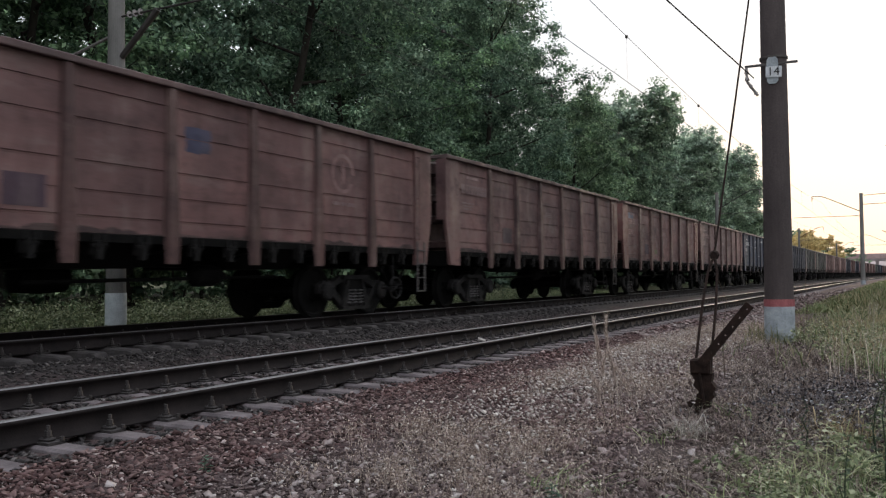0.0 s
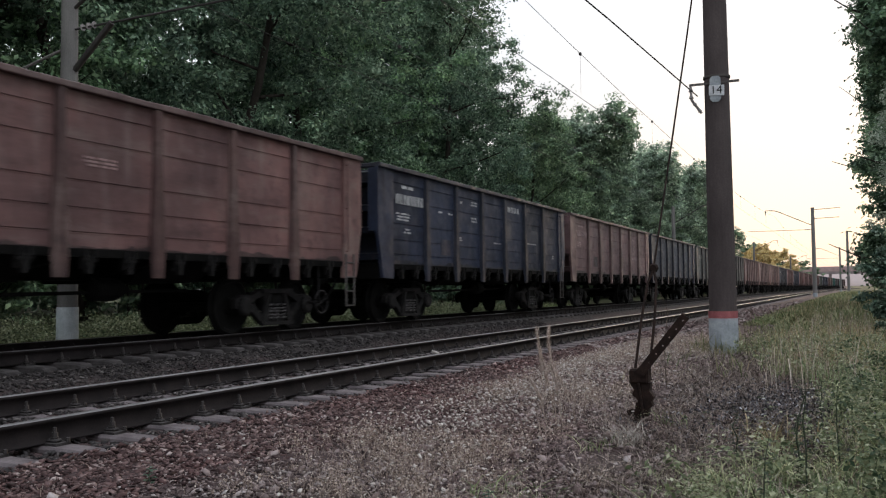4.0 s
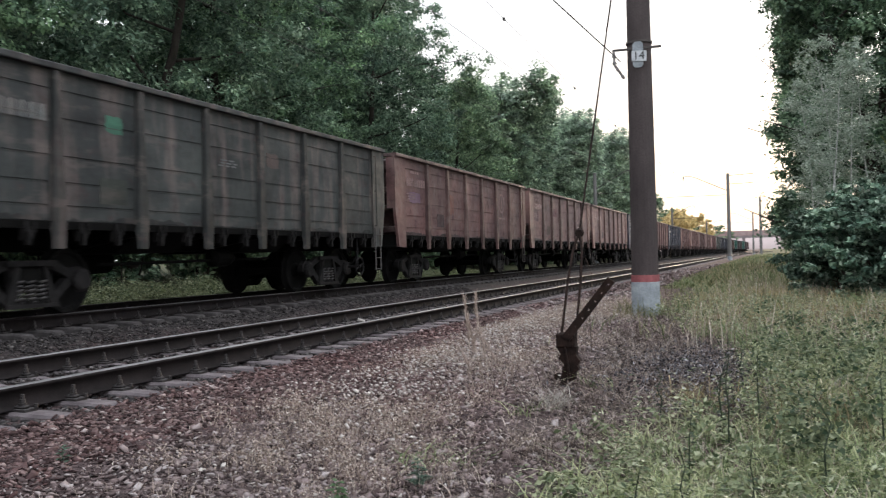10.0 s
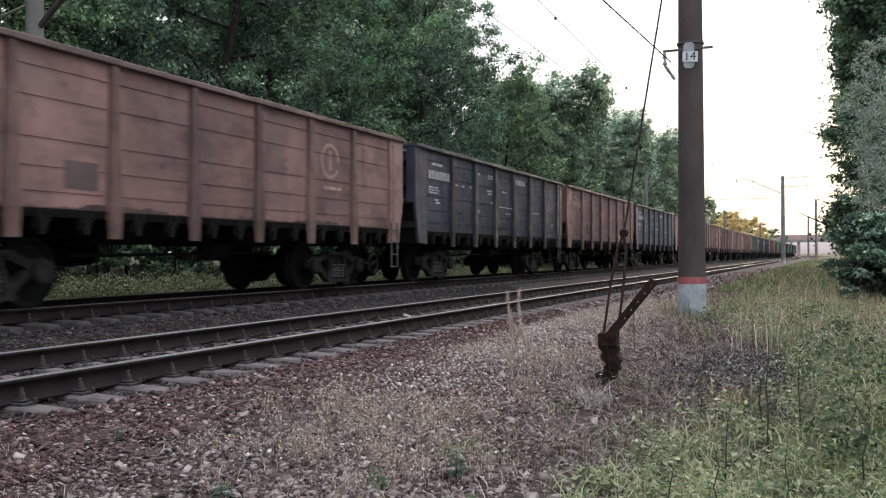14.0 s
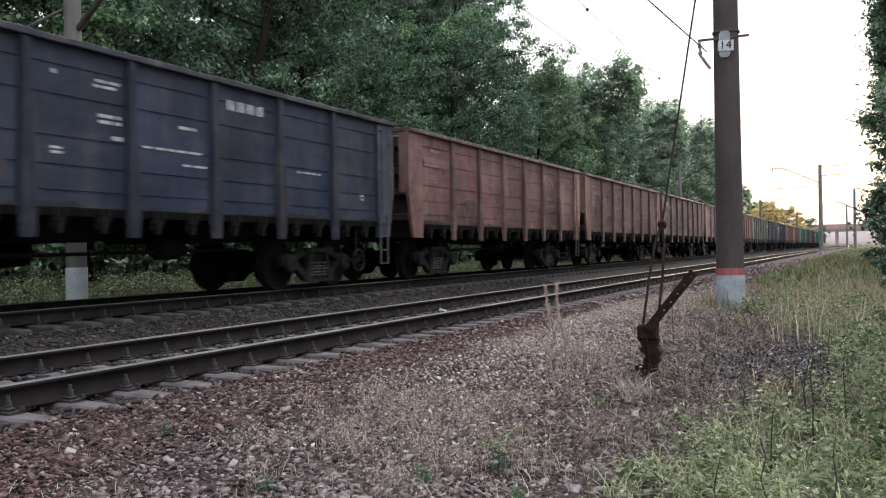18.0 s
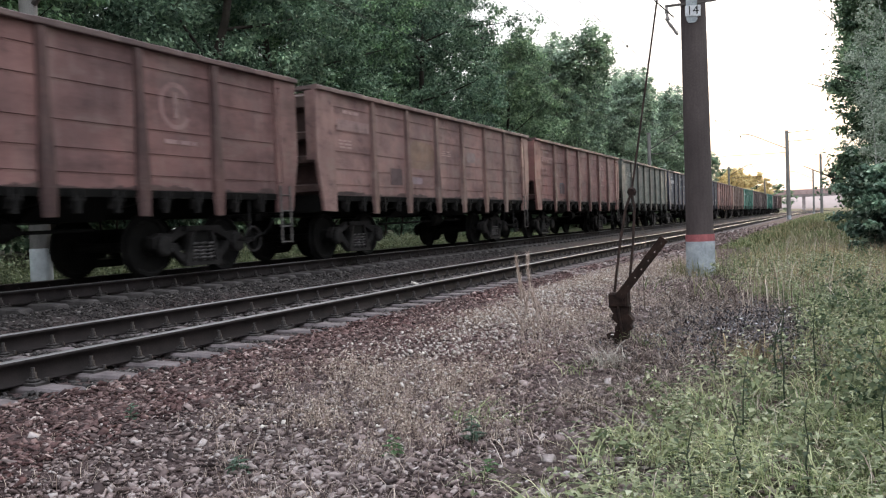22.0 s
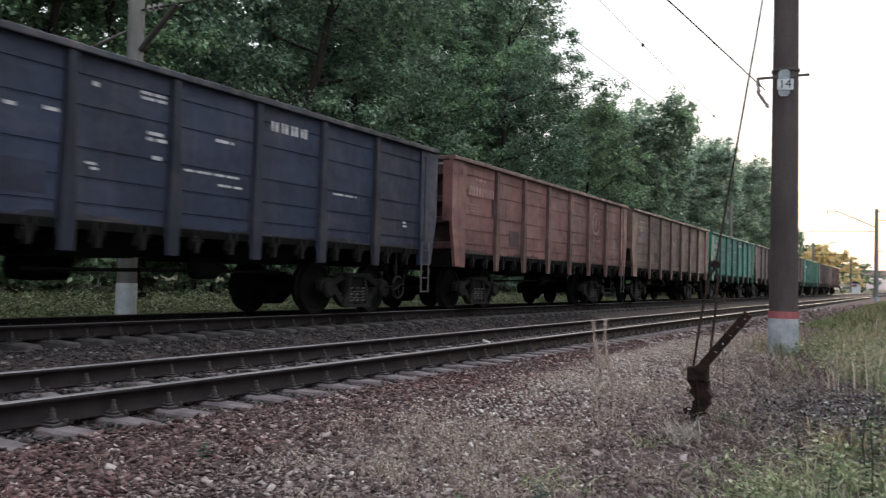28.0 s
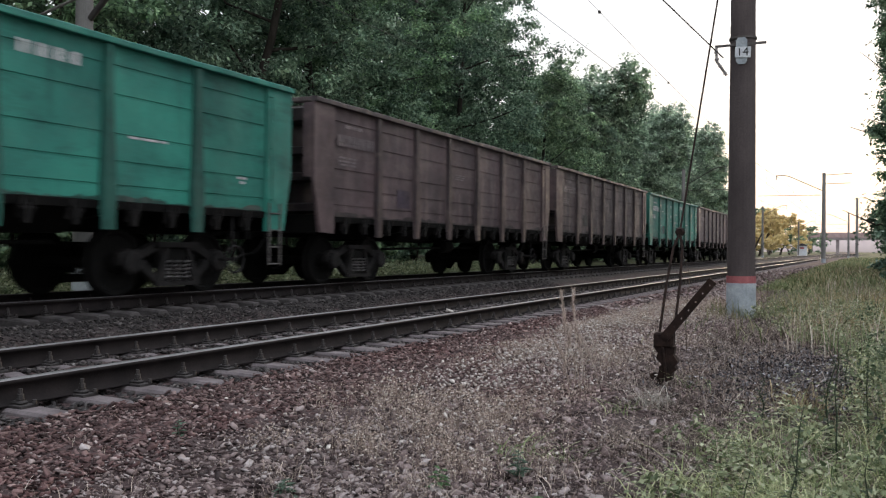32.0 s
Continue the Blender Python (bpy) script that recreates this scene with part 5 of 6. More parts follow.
for cx, z0 in ((NEAR, 0.0), (FAR, FAR_Z)):
    stops = (-55.0, 13.0, 86.0, 176.0, 260.0, 350.0) if cx == NEAR else (-55.0, 12.0, 76.0, 142.0, 215.0, 300.0)
    contact = [q for a, b in zip(stops, stops[1:]) for q in span(cx, a, b, 5.95 + z0, 0.03, 4)[:-1]]
    wire("contact_wire", "thin copper contact wire above the track", contact, 0.0075)
    carrier = [q for a, b in zip(stops, stops[1:]) for q in span(cx, a, b, 7.45 + z0, 0.75, 10)[:-1]]
    cw = wire("carrier_wire", "sagging carrier wire of the overhead line", carrier, 0.0075)
    for a, b in zip(stops[:3], stops[1:4]):
        for k in range(1, 8):
            u = k / 8.0
            y = a + (b - a) * u
            bm = bmesh.new()
            x = cx + float(bend(y))
            top = 7.45 + z0 - 3.0 * u * (1 - u)
            rod(bm, (x, y, 5.95 + z0), (x, y, top), 0.003, sides=4)
            box(bm, x - 0.03, x + 0.03, y - 0.04, y + 0.04, top - 0.04, top + 0.03)
            part("dropper", bm, WIRE, cw)
wire("feeder_wire", "steel wire that runs down to the pole's cross-arm", [(-2.42, 12.74, 3.66), (-2.86, 9.48, 3.92), (-4.2, -0.8, 4.55), (-9.4, -40.0, 6.9)], 0.009)

anchor = thing("guy_anchor", "rusty steel guy anchor with a leaning drilled bar", "anchor", at=(-2.14, 7.4, 0.0))
bm = bmesh.new()
box(bm, -0.095, 0.065, -0.07, 0.07, 0.11, 0.235, 0.015)
part("anchor_block", bm, RUSTY, anchor)
bm = bmesh.new()
prism(bm, [(-0.1, 0.12), (0.08, 0.12), (0.07, 0.05), (0.105, 0.0), (0.08, -0.04), (0.095, -0.07), (0.06, -0.1), (0.055, -0.16), (0.01, -0.17), (0.005, -0.09), (-0.04, -0.1), (-0.03, -0.03), (-0.075, 0.02), (-0.06, 0.06)], "y", -0.05, 0.045)
prism(bm, [(-0.05, -0.05), (-0.005, -0.05), (-0.015, -0.16), (-0.05, -0.27), (-0.055, -0.4), (-0.08, -0.4), (-0.075, -0.24)], "y", -0.035, 0.02)
prism(bm, [(0.0, -0.26), (0.03, -0.25), (0.035, -0.36), (0.055, -0.5), (0.02, -0.5), (0.005, -0.38)], "y", -0.09, -0.07)
prism(bm, [(-0.14, -0.13), (-0.1, -0.11), (-0.06, -0.12), (-0.06, -0.17), (-0.12, -0.17)], "y", 0.0, 0.05)
rod(bm, (-0.02, -0.06, 0.12), (0.02, -0.065, -0.17), 0.012, sides=6)
part("stub", bm, RUSTY, anchor, "corroded flaking stub in the ground")
bm = bmesh.new()
way = Vector((0.4, 0, 0.5)).normalized()
nrm = Vector((-way.z, 0, way.x))
L0, L1 = Vector((0.0, -0.09, 0.19)), Vector((0.395, -0.09, 0.68))
holes = 7
cuts = [0.0] + [q for k in range(holes) for q in ((k + 0.5) / holes - 0.011, (k + 0.5) / holes + 0.011)] + [1.0]
for k in range(holes * 2 + 1):
    u0, u1 = cuts[k], cuts[k + 1]
    for off0, off1 in (((-0.031, 0.031),) if k % 2 == 0 else ((-0.031, -0.006), (0.006, 0.031))):
        a, b = L0.lerp(L1, u0), L0.lerp(L1, u1)
        ring = [a + nrm * off0, a + nrm * off1, b + nrm * off1, b + nrm * off0]
        lo = [bm.verts.new(p) for p in ring]
        hi = [bm.verts.new(p + Vector((0, 0.014, 0))) for p in ring]
        bm.faces.new(lo)
        bm.faces.new(hi[::-1])
        for i in range(4):
            bm.faces.new((lo[i], hi[i], hi[(i + 1) % 4], lo[(i + 1) % 4]))
flange = [L0 + nrm * 0.031, L1 + nrm * 0.031]
for a, b in ((flange[0], flange[1]),):
    v = [bm.verts.new(p) for p in (a, b, b + Vector((0, 0.08, 0)), a + Vector((0, 0.08, 0)))]
    w = [bm.verts.new(Vector(p.co) + nrm * 0.012) for p in v]
    bm.faces.new(v)
    bm.faces.new(w[::-1])
    for i in range(4):
        bm.faces.new((v[i], w[i], w[(i + 1) % 4], v[(i + 1) % 4]))
bmesh.ops.recalc_face_normals(bm, faces=bm.faces)
part("drilled_bar", bm, RUSTY, anchor, "leaning steel angle with a row of holes")
foot_a, foot_b = Vector((-0.06, 0.0, 0.2)), Vector((0.06, 0.0, 0.18))
eye = Vector((-0.005, 0.62, 1.1))
for q in (foot_a, foot_b):
    bm = bmesh.new()
    tube(bm, [q, q.lerp(eye, 0.5) + Vector((q.x * 0.45, 0, 0)), q.lerp(eye, 0.84) + Vector((q.x * 0.5, 0, 0)), q.lerp(eye, 0.93) + Vector((q.x * 0.2, 0, 0)), eye], 0.012, 6)
    part("eye_rod", bm, RUSTY, anchor)
bm = bmesh.new()
lathe(bm, [(0.03, -0.03), (0.045, 0.0), (0.03, 0.03)], "y", eye, 8)
part("eye", bm, RUSTY, anchor)
wire("guy_wire", "stranded steel guy from the anchor up to the pole", [tuple(Vector((-2.14, 7.4, 0)) + eye), (-2.07, 9.75, 3.7), (-1.99, 12.85, 8.25)], 0.01, RUSTY)


# ---- ballast, grass and weeds ----
def chip():
    """A blocky stone of eight corners and twelve faces."""
    v = np.array([(x, y, z) for x in (-1, 1) for y in (-1, 1) for z in (-1, 1)], float) * 0.72
    q = [(0, 1, 3, 2), (4, 6, 7, 5), (0, 4, 5, 1), (2, 3, 7, 6), (0, 2, 6, 4), (1, 5, 7, 3)]
    f = [(a, b, c) for a, b, c, d in q] + [(a, c, d) for a, b, c, d in q]
    return v, np.array(f)


def turns(rng, n):
    q = rng.normal(size=(n, 4))
    q /= np.linalg.norm(q, axis=1, keepdims=True)
    w, x, y, z = q.T
    return np.stack([1 - 2 * (y * y + z * z), 2 * (x * y - z * w), 2 * (x * z + y * w), 2 * (x * y + z * w), 1 - 2 * (x * x + z * z), 2 * (y * z - x * w), 2 * (x * z - y * w), 2 * (y * z + x * w), 1 - 2 * (x * x + y * y)], -1).reshape(-1, 3, 3)


def stones(name, label, seed, x, y, r, mat, sink=0.3, lift=0.0):
    """Crushed stones lying on the ground at the given places, each of its own shape and turn."""
    rng = np.random.default_rng(seed)
    v, f = chip()
    n = len(x)
    S = v[None] * (1 + rng.normal(0, 0.3, (n, 8, 3))) * rng.uniform(0.45, 1.4, (n, 1, 3))
    S = np.einsum("nij,nkj->nki", turns(rng, n), S) * r[:, None, None]
    S[:, :, 2] *= 0.42
    S[:, :, 2] += S[:, :, 0] * rng.normal(0, 0.3, (n, 1)) + S[:, :, 1] * rng.normal(0, 0.3, (n, 1))
    z = ground_z(x, y) + r * (0.5 - sink) + lift
    V = S + np.stack([x, y, z], -1)[:, None]
    F = f[None] + (np.arange(n) * 8)[:, None, None]
    ob = new(name, mesh_from(name, V.reshape(-1, 3), F.reshape(-1, 3), mat))
    return tagged(ob, label, "gravel", kind="stuff")


def scatter(rng, x0, x1, y0, y1, per_m2, power=1.0):
    n = int((x1 - x0) * (y1 - y0) * per_m2)
    u = rng.uniform(size=n) ** power
    return rng.uniform(x0, x1, n), y0 + (y1 - y0) * u


def patchy(x, y, scale, seed):
    r = np.random.default_rng(seed)
    ph = r.uniform(0, 6.28, 6)
    return 0.5 + 0.25 * (np.sin(x * scale + ph[0] + 1.3 * np.sin(y * scale * 0.7 + ph[1])) + np.sin(y * scale * 1.1 + ph[2] + 1.1 * np.sin(x * scale * 0.8 + ph[3])))


rng = np.random.default_rng(11)
STONES_RED = island_mix("ballast_stones_rusty", [(0.0, (0.024, 0.016, 0.016)), (0.3, (0.065, 0.039, 0.038)), (0.65, (0.12, 0.076, 0.073)), (0.92, (0.2, 0.143, 0.136)), (1.0, (0.38, 0.32, 0.3))], 0.8, 60.0, tint=(0.6, (0.9, 0.7, 0.7)))
# rusty stone along the rails, greyer and coarser stone towards the camera
xa, ya = scatter(rng, -5.43, -3.7, 1.6, 19.0, 1250, 1.35)
edge = -4.35 + 0.5 * (patchy(xa, ya, 0.9, 51) - 0.5) + 0.16 * np.clip(ya - 5.5, 0, 4.5)
keep = rng.uniform(size=len(xa)) < np.clip((edge - xa) * 2.2, 0, 1)
xa, ya = xa[keep], ya[keep]
stones("ballast", "rust-red crushed stone beside the sleepers", 1, xa, ya, rng.uniform(0.011, 0.026, len(xa)), STONES_RED, sink=0.15)
xa, ya = scatter(rng, -5.48, -0.7, 1.2, 13.0, 950, 1.35)
edge = -4.35 + 0.5 * (patchy(xa, ya, 0.9, 51) - 0.5) + 0.16 * np.clip(ya - 5.5, 0, 4.5)
keep = rng.uniform(size=len(xa)) < np.clip(1.1 - (xa + 3.4) * 0.3, 0.16, 1) * np.clip((xa - edge) * 2.2 + 0.35, 0.05, 1)
xa, ya = xa[keep], ya[keep]
stones("ballast", "loose grey-brown crushed stone on the bank", 8, xa, ya, rng.uniform(0.009, 0.024, len(xa)) * np.where(rng.uniform(size=len(xa)) < 0.1, 1.6, 1.0), STONES, sink=0.15)
xa, ya = scatter(rng, -5.4, -1.4, 2.4, 8.0, 1150, 1.5)
keep = rng.uniform(size=len(xa)) < np.clip(1.2 - (xa + 3.0) * 0.5, 0.2, 1)
xa, ya = xa[keep], ya[keep]
stones("grit", "small chippings that fill the gaps between the stones", 12, xa, ya, rng.uniform(0.006, 0.013, len(xa)), STONES, sink=0.1)
# stone thrown over the sleepers' ends
xa, ya = scatter(rng, -5.52, -5.3, 0.5, 40.0, 170, 1.3)
stones("ballast", "reddish stone spilled over the sleeper ends", 10, xa, ya, rng.uniform(0.011, 0.026, len(xa)), STONES_RED, lift=0.02)
xb, yb = scatter(rng, -5.42, -3.0, 17.0, 60.0, 60, 1.3)
stones("ballast", "loose reddish stone along the further bank", 2, xb, yb, rng.uniform(0.03, 0.06, len(xb)), STONES)
xc, yc = scatter(rng, -7.5, -5.4, 0.5, 30.0, 300, 1.2)
gap = np.abs((yc - FIRST_Y) / SPACING - np.round((yc - FIRST_Y) / SPACING)) * SPACING
k = gap > np.where(rng.uniform(size=len(xc)) < 0.06, 0.0, 0.13)
xc, yc = xc[k], yc[k]
stones("ballast", "stone filling between the sleepers of the near track", 3, xc, yc, rng.uniform(0.014, 0.03, len(xc)), STONES_DARK, lift=0.008)
xd, yd = scatter(rng, -9.7, -7.7, 2.5, 26.0, 400, 1.3)
stones("ballast", "dark oily stone between the two tracks", 4, xd, yd, rng.uniform(0.012, 0.03, len(xd)), STONES_DARK, lift=0.005)


def blades(name, label, seed, x, y, h, w, mat, lean=0.35, arch=0.3):
    """Grass: every blade a strip that bends over and tapers to its tip."""
    rng = np.random.default_rng(seed)
    n = len(x)
    a = rng.uniform(0, 2 * np.pi, n)
    d = np.stack([np.cos(a), np.sin(a), np.zeros(n)], -1)
    s = np.stack([-np.sin(a), np.cos(a), np.zeros(n)], -1)
    tw = rng.uniform(-1.2, 1.2, n)
    s = s * np.cos(tw)[:, None] + d * np.sin(tw)[:, None] * 0.5
    b = np.stack([x, y, ground_z(x, y) - 0.02], -1)
    k = (rng.uniform(0.1, 1.0, n) * lean * h)[:, None]
    c = (rng.uniform(0.2, 1.6, n) * arch)[:, None]
    H = h[:, None] * np.array([[0, 0, 1.0]])
    W = (w * rng.uniform(0.6, 1.3, n))[:, None] * s
    rows = []
    for u, q in ((0.0, 0.8), (0.4, 1.0), (0.75, 0.7), (1.0, 0.12)):
        p = b + H * (u - c * u ** 3) + d * k * u * u
        rows += [p - W * q, p + W * q]
    V = np.stack(rows, 1).reshape(-1, 3)
    i = np.arange(n)[:, None] * 8
    F = np.concatenate([i + np.array([0, 1, 3, 2]), i + np.array([2, 3, 5, 4]), i + np.array([4, 5, 7, 6])], 1).reshape(-1, 4)
    ob = new(name, mesh_from(name, V, F, mat))
    return tagged(ob, label, "grass", kind="stuff")


def green_from(y):
    """Where the green of the verge begins, across the line."""
    return np.interp(y, [2, 4, 5, 5.8, 6.6, 7.4, 9.2, 10.2, 13, 18], [-1.7, -1.75, -1.7, -1.5, -1.05, -0.72, -0.8, -1.2, -1.7, -2.0])


def clear(x, y, r):
    """Free of the standpoint and of the bare patch near the pole."""
    return (np.hypot(x + 0.6, y) > r) & (((x + 1.2) / 0.55) ** 2 + ((y - 8.2) / 1.15) ** 2 > 1.0)


HAY_TUFT = island_mix("grass_withered", [(0.0, (0.16, 0.14, 0.12)), (1.0, (0.5, 0.46, 0.41))], 0.8, 6.0, translucent=0.2)
# dry straw and seed heads on the stony bank
xe, ye = scatter(rng, -5.2, -0.4, 2.2, 18.0, 80, 1.2)
k = (rng.uniform(size=len(xe)) < np.exp(-((xe + 2.9 + 0.03 * ye) / 1.15) ** 2) * np.clip(1.7 * patchy(xe, ye, 2.2, 1) - 0.25, 0.03, 1)) & clear(xe, ye, 2.4)
xe, ye = np.repeat(xe[k], 30), np.repeat(ye[k], 30)
xe, ye = xe + rng.normal(0, 0.11, len(xe)), ye + rng.normal(0, 0.11, len(ye))
blades("dry_grass", "thin dry straw-coloured grass on the stony bank", 21, xe, ye, rng.uniform(0.03, 0.16, len(xe)) * rng.uniform(0.3, 1.0, len(xe)), rng.uniform(0.0009, 0.002, len(xe)), HAY, 1.1, 0.3)
# dry little weeds in cushions: fine twigs with shrivelled leaves and round pale heads
cx, cy = scatter(rng, -4.7, -1.9, 4.2, 17.0, 26, 1.0)
k = rng.uniform(size=len(cx)) < np.exp(-((cx + 3.3) / 0.95) ** 2) * np.clip(1.9 * patchy(cx, cy, 1.7, 52) - 0.3, 0.05, 1)
cx, cy = cx[k], cy[k]
ux, uy = np.repeat(cx, 34) + rng.normal(0, 0.09, 34 * len(cx)), np.repeat(cy, 34) + rng.normal(0, 0.09, 34 * len(cy))
blades("dry_weeds", "low cushions of dry wiry weeds on the stones", 53, ux, uy, rng.uniform(0.05, 0.17, len(ux)), rng.uniform(0.0007, 0.0014, len(ux)), HAY, 0.8, 0.1)
V, F = leaf_cloud(rng, np.stack([ux, uy, ground_z(ux, uy) + rng.uniform(0.02, 0.13, len(ux))], -1), np.full(len(ux), 0.03), 3, 0.0085, 0.4)
tagged(new("dry_leaves", mesh_from("dry_leaves", V, F, HAY)), "shrivelled leaves on the dry weeds", "plants", kind="stuff")
# the same verge and stones go on behind the camera
xz, yz = scatter(rng, -5.48, -1.2, -3.5, 1.2, 260, 1.0)
stones("ballast", "reddish crushed stone on the bank behind", 9, xz, yz, rng.uniform(0.012, 0.03, len(xz)), STONES, sink=0.2)
xz, yz = scatter(rng, -1.6, 5.0, -4.0, 2.0, 330, 1.0)
k = clear(xz, yz, 0.5)
blades("green_grass", "trodden verge grass round the standpoint", 35, xz[k], yz[k], rng.uniform(0.04, 0.14, k.sum()), rng.uniform(0.003, 0.008, k.sum()), GRASS, 1.7, 0.4)
# a bleached tuft at the anchor's foot, and thin straw where the verge begins
xt, yt = -2.12 + rng.normal(0, 0.07, 260), 6.72 + rng.normal(0, 0.07, 260)
blades("bleached_tuft", "bleached dry grass tuft at the anchor's foot", 33, xt, yt, rng.uniform(0.06, 0.24, 260), rng.uniform(0.0015, 0.004, 260), HAY_TUFT, 1.6, 0.5)
xv, yv = scatter(rng, -3.4, -0.3, 2.6, 7.5, 300, 1.0)
k = clear(xv, yv, 2.2) & (rng.uniform(size=len(xv)) < 0.25 + 0.7 * patchy(xv, yv, 2.6, 31))
blades("dry_grass", "short trampled straw where the verge meets the stones", 34, xv[k], yv[k], rng.uniform(0.04, 0.16, k.sum()), rng.uniform(0.001, 0.003, k.sum()), HAY, 1.6, 0.4)
# dead purplish weeds between the anchor and the pole
xq, yq = scatter(rng, -3.2, 0.3, 5.2, 15.0, 190, 1.1)
k = rng.uniform(size=len(xq)) < (0.15 + patchy(xq, yq, 2.1, 15)) * np.exp(-((xq + 1.35 + 0.02 * yq) / 0.75) ** 2 - ((yq - 8.8) / 3.6) ** 2)
xq, yq = np.repeat(xq[k], 22), np.repeat(yq[k], 22)
xq, yq = xq + rng.normal(0, 0.1, len(xq)), yq + rng.normal(0, 0.1, len(yq))
blades("dead_weeds", "tangle of dead purplish-brown weeds near the pole", 29, xq, yq, rng.uniform(0.04, 0.22, len(xq)) * rng.uniform(0.5, 1.0, len(xq)), rng.uniform(0.001, 0.0045, len(xq)), DEAD_WEED, 2.6, 0.4)
# green grass of the verge where the camera stands
tx, ty = scatter(rng, -2.7, 5.5, 1.6, 14.0, 44, 1.15)
edge = tx - green_from(ty) + 0.5 * (patchy(tx, ty, 1.3, 2) - 0.5)
k = (rng.uniform(size=len(tx)) < np.clip(0.35 + edge * 1.6, 0.01, 1) * np.clip(1.5 * patchy(tx, ty, 2.3, 12) - 0.05, 0.12, 1)) & clear(tx, ty, 1.9)
tx, ty = tx[k], ty[k]
th = rng.uniform(0.6, 1.25, len(tx))
xf, yf = np.repeat(tx, 26), np.repeat(ty, 26)
xf, yf = xf + rng.normal(0, 0.065, len(xf)), yf + rng.normal(0, 0.065, len(yf))
k = clear(xf, yf, 1.7)
xf, yf, hf = xf[k], yf[k], np.repeat(th, 26)[k]
hf = hf * rng.uniform(0.1, 0.3, len(xf)) * (0.75 + 0.5 * patchy(xf, yf, 0.9, 3)) * np.clip((np.hypot(xf + 0.6, yf) - 0.6) / 3.0, 0.3, 1)
blades("green_grass", "lush green verge grass in arching tufts", 22, xf, yf, hf, rng.uniform(0.0018, 0.006, len(xf)), GRASS, 1.9, 0.6)
# broad arching leaves in tufts, paler than the rest
qx, qy = scatter(rng, -2.0, 4.5, 2.5, 10.5, 15, 1.0)
k = (qx - green_from(qy) > rng.normal(0, 0.18, len(qx))) & clear(qx, qy, 2.3) & (patchy(qx, qy, 2.0, 55) > 0.3)
qx, qy = np.repeat(qx[k], 30), np.repeat(qy[k], 30)
qx, qy = qx + rng.normal(0, 0.05, len(qx)), qy + rng.normal(0, 0.05, len(qy))
blades("tuft_grass", "pale green tufts of broad arching grass leaves", 56, qx, qy, rng.uniform(0.12, 0.3, len(qx)), rng.uniform(0.0025, 0.0052, len(qx)), GRASS_PALE, 1.5, 0.62)
# straw among the green blades
k = rng.uniform(size=len(xf)) < 0.27
blades("dry_grass", "dry straw among the green verge grass", 27, xf[k] + 0.01, yf[k], hf[k] * rng.uniform(0.8, 1.4, k.sum()), np.full(k.sum(), 0.0026), HAY, 1.4, 0.4)
# broad-leaved herbs low in the verge
xl, yl = scatter(rng, -2.0, 5.0, 2.4, 15.0, 36, 1.1)
k = (xl - green_from(yl) > rng.normal(0.1, 0.3, len(xl))) & clear(xl, yl, 2.2) & (patchy(xl, yl, 1.9, 14) > 0.36)
xl, yl = xl[k], yl[k]
V, F = leaf_cloud(rng, np.stack([xl, yl, ground_z(xl, yl) + rng.uniform(0.05, 0.2, len(xl))], -1), rng.uniform(0.06, 0.15, len(xl)), 16, 0.021, 0.9)
tagged(new("herbs", mesh_from("herbs", V, F, HERB)), "low broad-leaved herbs in the grass", "plants", kind="stuff")
# russet patches of dying grass in the verge, and a fringe about the pole's foot
rx, ry = scatter(rng, -1.3, 5.0, 6.0, 17.0, 60, 1.0)
k = clear(rx, ry, 1.0) & (rng.uniform(size=len(rx)) < np.clip(2.4 * patchy(rx, ry, 1.15, 41) - 1.0, 0.02, 1))
rx, ry = np.repeat(rx[k], 20), np.repeat(ry[k], 20)
rx, ry = rx + rng.normal(0, 0.1, len(rx)), ry + rng.normal(0, 0.1, len(ry))
blades("russet_grass", "russet dying grass in patches on the verge", 42, rx, ry, rng.uniform(0.08, 0.32, len(rx)), rng.uniform(0.0015, 0.005, len(rx)), RUSSET, 1.4, 0.4)
a = rng.uniform(0, 2 * np.pi, 420)
d = 0.2 + np.abs(rng.normal(0, 0.13, 420))
blades("tall_grass", "ragged grass about the pole's foot", 43, -2.18 + d * np.cos(a), 12.95 + d * np.sin(a), rng.uniform(0.08, 0.38, 420), rng.uniform(0.002, 0.006, 420), GRASS_DRYING, 0.9, 0.3)
# leafy plants with leaf pairs up their stems, standing in the verge
px, py = scatter(rng, -1.6, 4.5, 2.6, 13.5, 34, 1.0)
k = (px - green_from(py) > rng.normal(0.1, 0.25, len(px))) & clear(px, py, 2.3) & (patchy(px, py, 1.5, 16) > 0.4)
px, py = px[k], py[k]
ph = rng.uniform(0.14, 0.42, len(px))
lean_x, lean_y = rng.normal(0, 0.12, len(px)), rng.normal(0, 0.12, len(px))
V = []
for i in range(len(px)):
    for j in range(9):
        u = 0.2 + 0.8 * j / 8
        for q in (0.0, math.pi):
            a = 1.57 * j + q + rng.normal(0, 0.3)
            p = np.array([px[i] + lean_x[i] * u, py[i] + lean_y[i] * u, float(ground_z(px[i], py[i])) + ph[i] * u])
            d, s = np.array([math.cos(a), math.sin(a), 0.25]), np.array([-math.sin(a), math.cos(a), 0])
            g = rng.uniform(0.03, 0.07) * (1.15 - 0.55 * u)
            V += [p, p + d * g * 0.5 + s * g * 0.3, p + d * g - np.array([0, 0, 0.35 * g]), p + d * g * 0.5 - s * g * 0.3]
i = np.arange(len(V) // 4)[:, None] * 4
F = np.concatenate([i + np.array([0, 1, 2]), i + np.array([0, 2, 3])], 1).reshape(-1, 3)
